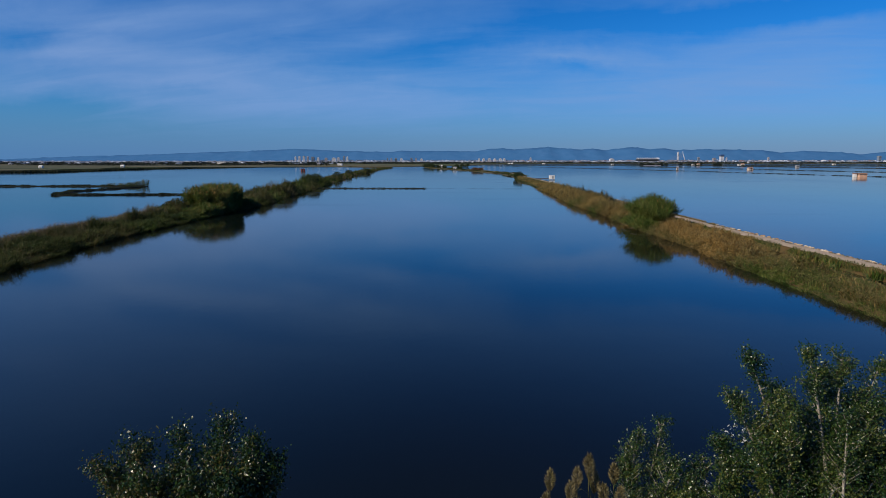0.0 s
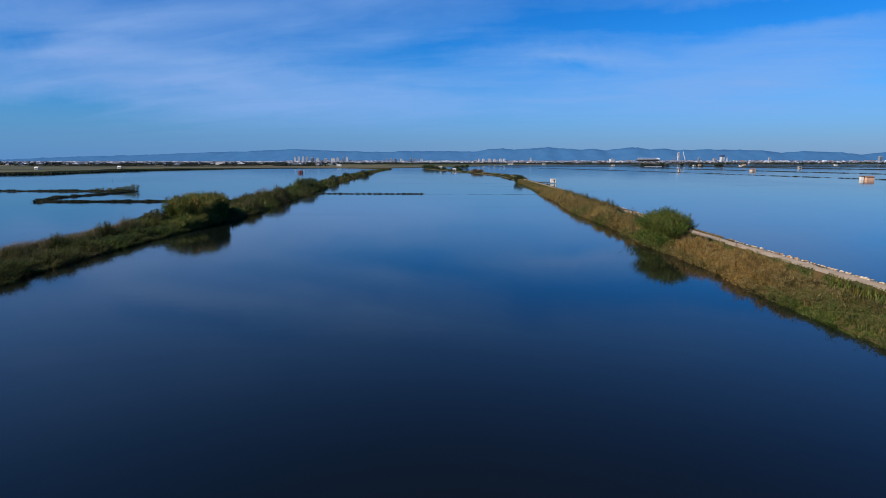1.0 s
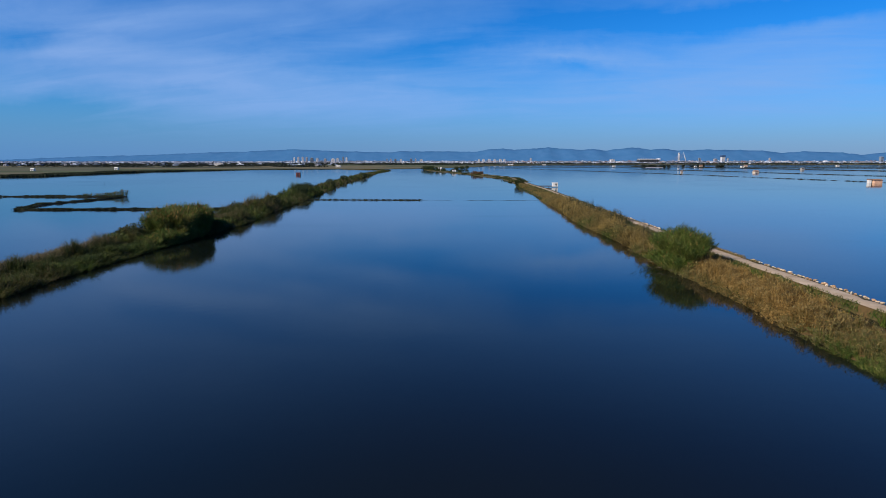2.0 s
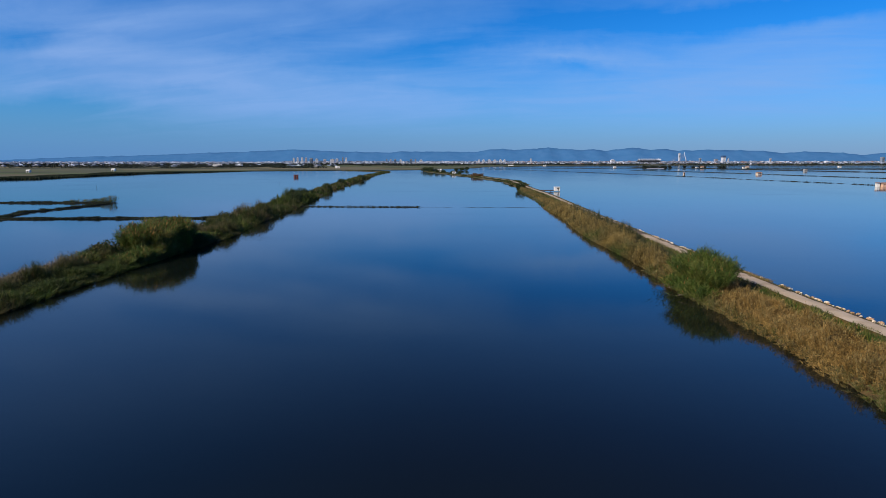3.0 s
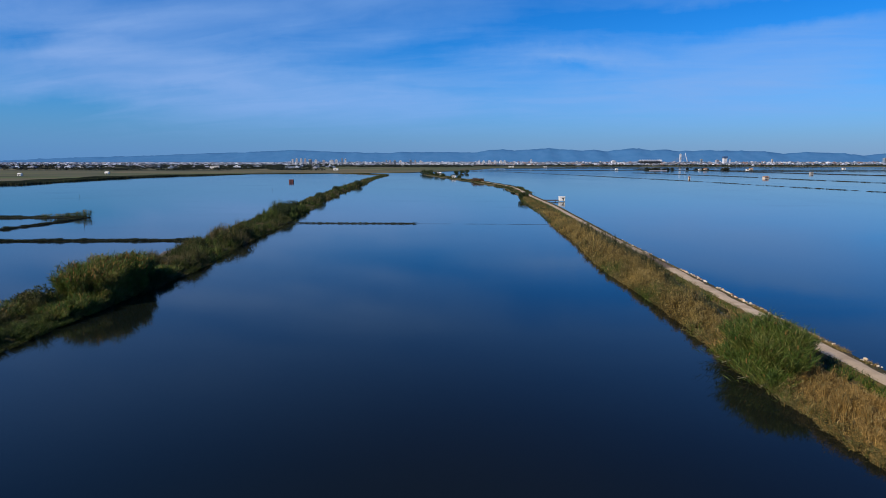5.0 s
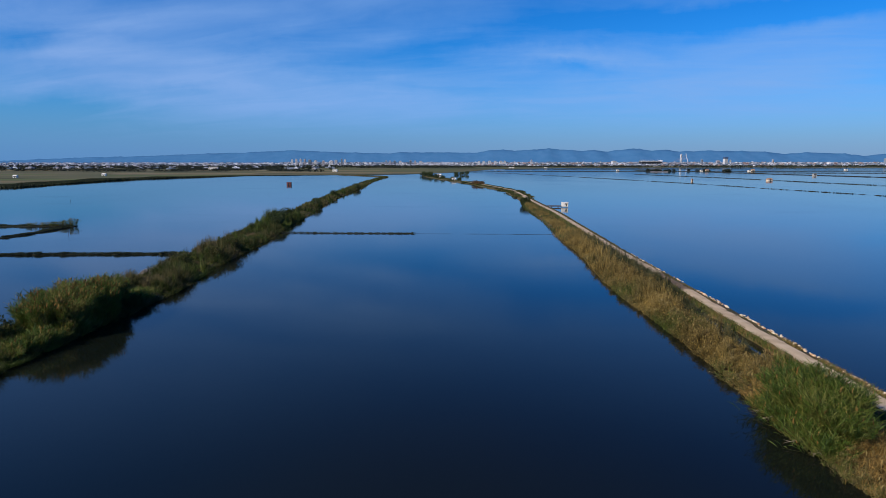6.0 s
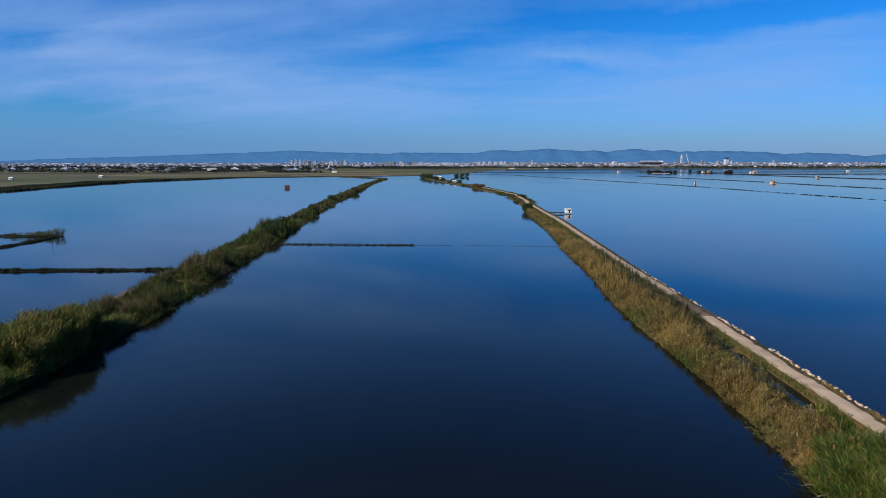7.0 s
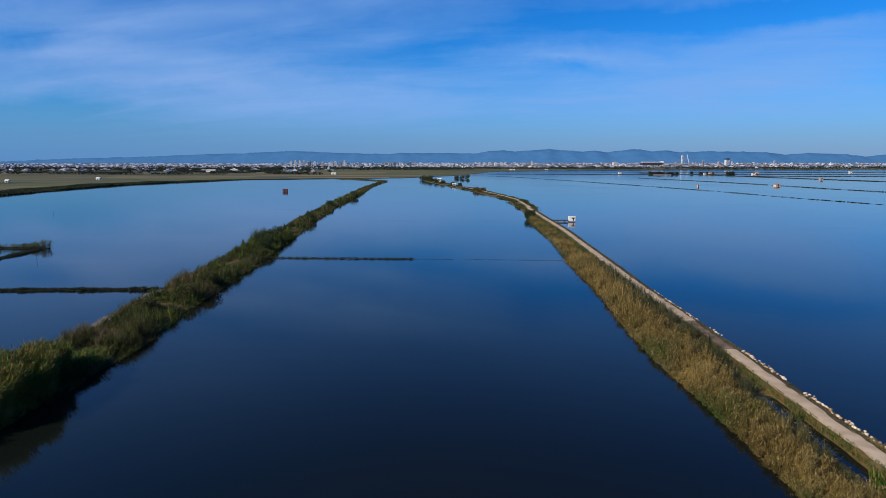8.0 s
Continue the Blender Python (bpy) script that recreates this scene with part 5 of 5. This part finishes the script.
def far_woods():
    """Dark tree belts between the fields and the town."""
    base, out = [], []
    for k in range(620):
        y = RNG.uniform(1800, 3400)
        x = RNG.uniform(-0.75, 0.85 if y > 2020 else 0.02) * y
        ln = RNG.uniform(30, 200)
        m = int(ln / 1.1)
        hx = RNG.uniform(2.5, 6.5)
        s = RNG.uniform(-0.5, 0.5, m)
        base.append(np.c_[x + s * ln, y + RNG.normal(0, 6, m), 0.3 + RNG.uniform(0, 0.6, m) * hx])
        out.append(np.c_[RNG.normal(0, 2.2, m), RNG.normal(0, 2.2, m), RNG.uniform(0.1, 0.5, m) * hx])
    # thickets scattered over the western plain
    for k in range(170):
        y = RNG.uniform(1250, 2000)
        x = RNG.uniform(-0.75, -0.20) * y
        ln = RNG.uniform(15, 90)
        m = int(ln / 0.7)
        s = RNG.uniform(-0.5, 0.5, m)
        base.append(np.c_[x + s * ln, y + RNG.normal(0, 4, m), 0.3 + RNG.uniform(0, 2.6, m)])
        out.append(np.c_[RNG.normal(0, 1.6, m), RNG.normal(0, 1.6, m), RNG.uniform(0.3, 1.8, m)])
    base, out = np.concatenate(base), np.concatenate(out)
    n = len(base)
    stuff("far_woods", leaf_mesh("woods", base, out, np.full(n, 0.5), RNG.uniform(2.0, 4.2, n), FARWOOD), "dark belts of trees before the town", "trees")


far_woods()


def town():
    """The far town: low blocks, each a walled box with a parapet and a stair head, in haze-tinted colours."""
    piles = {"white": ([], [], HAZE_WHITE), "cream": ([], [], HAZE_CREAM), "grey": ([], [], HAZE_GREY), "terracotta": ([], [], HAZE_RED)}

    def block(kind, x, y, w, d, h):
        v, f, _ = piles[kind]
        for x0, x1, y0, y1, z0, z1 in ((-w / 2, w / 2, -d / 2, d / 2, 0, h), (-w / 5, w / 8, -d / 6, d / 4, h, h + 2.2)):
            a = len(v)
            v += [(x + px, y + py, 0.3 + pz) for pz in (z0, z1) for px, py in ((x0, y0), (x1, y0), (x1, y1), (x0, y1))]
            f += [(a, a + 1, a + 5, a + 4), (a + 1, a + 2, a + 6, a + 5), (a + 2, a + 3, a + 7, a + 6), (a + 3, a, a + 4, a + 7), (a + 4, a + 5, a + 6, a + 7)]

    for k in range(90):
        y = RNG.uniform(1500, 2250)
        block(RNG.choice(["white", "grey", "cream"]), RNG.uniform(-0.75, -0.15) * y, y, RNG.uniform(6, 26), RNG.uniform(6, 12), RNG.uniform(2.0, 4.0))
    for k in range(8200):
        y = 2300 + 2300 * RNG.uniform(0, 1) ** 0.75
        u = RNG.uniform(-0.78, 0.80)
        kind = RNG.choice(["white", "white", "cream", "cream", "grey", "grey", "grey"] + (["terracotta", "grey"] if u > 0.05 else ["white"]))
        h = RNG.uniform(2.2, 5) + (RNG.uniform(0, 8) * RNG.uniform(0, 1) if y > 3000 else 0)
        if u < -0.25:
            h *= 0.6
        block(kind, u * y, y, RNG.uniform(5, 16) * (1.6 if u < -0.25 else 1), RNG.uniform(8, 20), h)
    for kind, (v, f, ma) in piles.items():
        stuff("town_blocks", mesh_of("town", v, f, ma), {"white": "white blocks", "cream": "cream blocks", "grey": "grey blocks", "terracotta": "brick-red blocks"}[kind] + " of the far town under the hills, tinted with painted haze", "buildings")


town()


def tower(x, y, w, d, h, wall, label, floors=8, name="apartment_tower"):
    ob = thing(name, x, y, 0.3, label, "tower", "towers of the far town")
    part("wall", boxed(-w / 2, -d / 2, 0, w / 2, d / 2, h), wall, ob)
    part("roof", boxed(-w / 2 - 0.4, -d / 2 - 0.4, h, w / 2 + 0.4, d / 2 + 0.4, h + 1.0), GREY, ob)
    part("stair_head", boxed(-w / 4, -d / 5, h + 1.0, w / 6, d / 5, h + 2.6), wall, ob)
    for k in range(floors):
        z = h * (k + 0.35) / floors
        part("window", boxed(-w * 0.42, -d / 2 - 0.25, z, w * 0.42, -d / 2 - 0.02, z + h / floors * 0.38), DARK, ob)
    return ob


# (across, distance, width, height, colour)
for u, y, w, h, c in ((519, 2500, 10, 32, "w"), (526, 2550, 10, 36, "w"), (534, 2550, 9, 37, "w"), (541, 2600, 10, 36, "c"), (550, 2500, 16, 31, "g"), (560, 2650, 10, 27, "w"), (574, 2700, 14, 24, "c"), (588, 2600, 22, 24, "w"),
                      (596, 2700, 14, 28, "w"), (606, 2600, 8, 38, "g"), (612, 2600, 9, 34, "w"), (684, 2900, 9, 34, "g"), (691, 2900, 9, 33, "c"), (699, 2950, 10, 32, "g"), (709, 2900, 12, 30, "w"), (727, 2950, 12, 35, "g"),
                      (735, 2900, 9, 34, "c"), (745, 2900, 14, 28, "w"), (848, 2800, 12, 29, "w"), (856, 2800, 12, 29, "w"), (866, 2850, 12, 30, "w"), (876, 2800, 14, 28, "w"), (886, 2800, 13, 29, "w"), (893, 2850, 10, 30, "w"),
                      (940, 3200, 8, 40, "w"), (1085, 3000, 20, 22, "w"), (1203, 3300, 7, 50, "w"), (1240, 3200, 10, 36, "g"), (1268, 3100, 16, 28, "c"), (1290, 3100, 10, 34, "w"), (1365, 3200, 10, 36, "c"), (1564, 2800, 14, 44, "g")):
    if h < 50:
        h, w = (20.0 if u < 620 else 15.5 if u < 1000 else 19.0) + (h - 27) * 0.5, w * RNG.uniform(0.6, 0.95)
    tower((u - 784) / 1131 * (y - 32) + 1.7, y, w, w * 1.2, h, {"w": HAZE_WHITE, "c": HAZE_CREAM, "g": HAZE_GREY}[c], {"w": "white", "c": "cream", "g": "grey"}[c] + " apartment tower in the far town, tinted with painted haze")

blue = tower((1281 - 784) / 1131 * 3070 + 1.7, 3100, 15, 20, 28, HAZE_WHITE, "white tower with a blue glazed top", 6)
part("crown", boxed(-9, -12, 29.0, 9, 12, 38, bevel=1.0), BLUEGLASS, blue, "blue glazed top")


def bridge():
    """White cable bridge with one leaning pylon."""
    x = (1213 - 784) / 1131 * 3160 + 1.7
    ob = thing("cable_bridge", x, 3200, 0.3, "white cable-stayed bridge with one leaning pylon", "bridge")
    part("pylon", tube(bmesh.new(), [(14, 0, 0), (7, 0, 25), (1, 0, 41), (-1.5, 0, 55)], [3.0, 2.4, 1.7, 0.9], 8), HAZE_WHITE, ob, smooth=True)
    part("deck", boxed(-80, -6, 9, 30, 6, 11.5, bevel=0.5), HAZE_CREAM, ob)
    for k in range(5):
        part("pier", boxed(-72 + 22 * k, -3, 0, -70 + 22 * k, 3, 9), GREY, ob)
    for k in range(12):
        part("cable", tube(bmesh.new(), [(0.5 - 0.3 * k, 0, 51 - 2.0 * k), (-75 + 5 * k, 0, 11.5)], [0.2, 0.2], 4), HAZE_CREAM, ob)


bridge()


def arena():
    """Long dark hall with a pale ribbed roof and white end fins."""
    x = (1150 - 784) / 1131 * 2860 + 1.7
    ob = thing("exhibition_hall", x, 2900, 0.3, "long dark hall with a pale arched roof", "hall")
    part("wall", boxed(-45, -20, 0, 45, 20, 14), DARK, ob)
    for k in range(9):
        cx = -44 + 11 * k
        part("rib", tube(bmesh.new(), [(cx, -22, 0), (cx, -16, 18), (cx, 0, 24), (cx, 16, 18), (cx, 22, 0)], [0.8] * 5, 6), HAZE_WHITE, ob)
    part("roof", boxed(-46, -15, 14, 46, 15, 19, bevel=2.0), GREY, ob)
    part("fin", boxed(40, -18, 14, 52, 18, 22, bevel=3.0), HAZE_WHITE, ob)


arena()


def hills():
    """The hills behind the town; blue haze is painted into their colour and glow."""
    crest = [(-300, 274), (-100, 280), (0, 284), (50, 282), (150, 278), (250, 276), (350, 272), (450, 269), (520, 265.5), (600, 269), (680, 271), (720, 269), (800, 269.5), (840, 270), (870, 265), (920, 266), (970, 262.5), (1030, 267),
             (1050, 264.5), (1070, 268), (1120, 262.5), (1150, 266), (1178, 264.5), (1200, 268), (1250, 266), (1350, 268), (1385, 272), (1420, 269), (1480, 271), (1530, 275), (1570, 271), (1700, 274), (1900, 272)]
    ma = bpy.data.materials.new("haze_painted_hills")
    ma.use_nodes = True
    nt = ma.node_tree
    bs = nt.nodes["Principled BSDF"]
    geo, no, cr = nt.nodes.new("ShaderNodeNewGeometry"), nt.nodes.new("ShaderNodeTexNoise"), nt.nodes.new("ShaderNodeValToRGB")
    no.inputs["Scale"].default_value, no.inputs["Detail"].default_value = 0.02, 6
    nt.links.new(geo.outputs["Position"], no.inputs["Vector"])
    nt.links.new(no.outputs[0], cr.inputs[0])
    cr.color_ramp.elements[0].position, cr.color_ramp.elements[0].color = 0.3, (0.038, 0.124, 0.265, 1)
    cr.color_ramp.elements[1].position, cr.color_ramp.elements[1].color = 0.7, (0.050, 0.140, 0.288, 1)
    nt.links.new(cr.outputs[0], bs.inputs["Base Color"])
    # the same blue also glows weakly, as painted distance haze
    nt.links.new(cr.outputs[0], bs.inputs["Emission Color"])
    bs.inputs["Emission Strength"].default_value = HAZE_GLOW
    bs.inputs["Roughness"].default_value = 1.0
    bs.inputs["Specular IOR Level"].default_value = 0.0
    px, py = [c[0] for c in crest], [c[1] for c in crest]
    verts, faces = [], []
    cols = 440
    for k in range(cols + 1):
        u = -300 + 2200 * k / cols
        yy = np.interp(u, px, py) - 1.3 * noise.noise((u * 0.05, 1.0, 1.0)) - 0.9 * noise.noise((u * 0.15, 4.0, 1.0))
        for j, (dist, s) in enumerate(((4620, 0.0), (4700, 0.45), (4770, 0.8), (4800, 1.0), (4850, 0.6), (4950, 0.0))):
            z = 17.5 + (284 - yy) * 4770 / 1120
            verts.append(((u - 784) / 1131 * 4770 + 1.7, dist + 30 * noise.noise((u * 0.03, j * 2.0, 2.0)), max(0, z * s * (1 + (0.12 * noise.noise((u * 0.04, j * 3.0, 7.0)) if 0 < s < 1 else 0)))))
    for k in range(cols):
        for j in range(5):
            a = k * 6 + j
            faces.append((a, a + 6, a + 7, a + 1))
    tagged(new("backdrop", mesh_of("hills", verts, faces, ma, True)), "hills on the horizon with blue haze painted into their colour", "hills", kind="structure")


HAZE_GLOW = 0.35
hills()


# ---------------------------------------------------------------- stone edging of the track
def stones():
    ob = thing("stone_edging", 42, 100, 0.5, "row of rough pale stones along the water's edge of the track", "edging")
    shapes = []
    for k in range(8):
        bm = bmesh.new()
        bmesh.ops.create_icosphere(bm, subdivisions=1, radius=0.5)
        for v in bm.verts:
            v.co *= 1 + 0.35 * noise.noise(v.co * 2.2 + Vector((k * 5.0, 0, 0)))
            v.co.z *= 0.62
        me = bpy.data.meshes.new("stone")
        bm.to_mesh(me)
        bm.free()
        me.materials.append(STONE)
        shapes.append(me)
    y = 52.0
    spots = []
    while y < 192:
        y += RNG.uniform(0.22, 0.52) * (1 if y < 150 else 1.4)
        if 99.8 < y < 103.6 or 133.8 < y < 138.4 or (150 < y and noise.noise((y * 0.12, 0, 0)) < -0.05) or noise.noise((y * 0.7, 3.0, 0)) < -0.45:
            continue
        x = along(R_BACK, y) - 0.55 + RNG.normal(0, 0.15)
        s = RNG.uniform(0.18, 0.46) * (1 if y < 150 else 0.9)
        spots.append(Matrix.LocRotScale((x - 42, y - 100, 0.08 + RNG.uniform(0, 0.1)), Euler((RNG.uniform(-0.3, 0.3), RNG.uniform(-0.3, 0.3), RNG.uniform(0, 6.3))), (s * 1.1, s * RNG.uniform(0.8, 1.5), s * 1.15)))
    for k, m in enumerate(spots[:300]):
        st = new("stone", shapes[k % 8])
        st.parent = ob
        st.matrix_basis = m
    rest = bmesh.new()
    for k, m in enumerate(spots[300:]):
        piece = shapes[k % 8].copy()
        piece.transform(m)
        rest.from_mesh(piece)
        bpy.data.meshes.remove(piece)
    tagged(part("far_stones", rest, STONE, ob), kind="stuff")


stones()
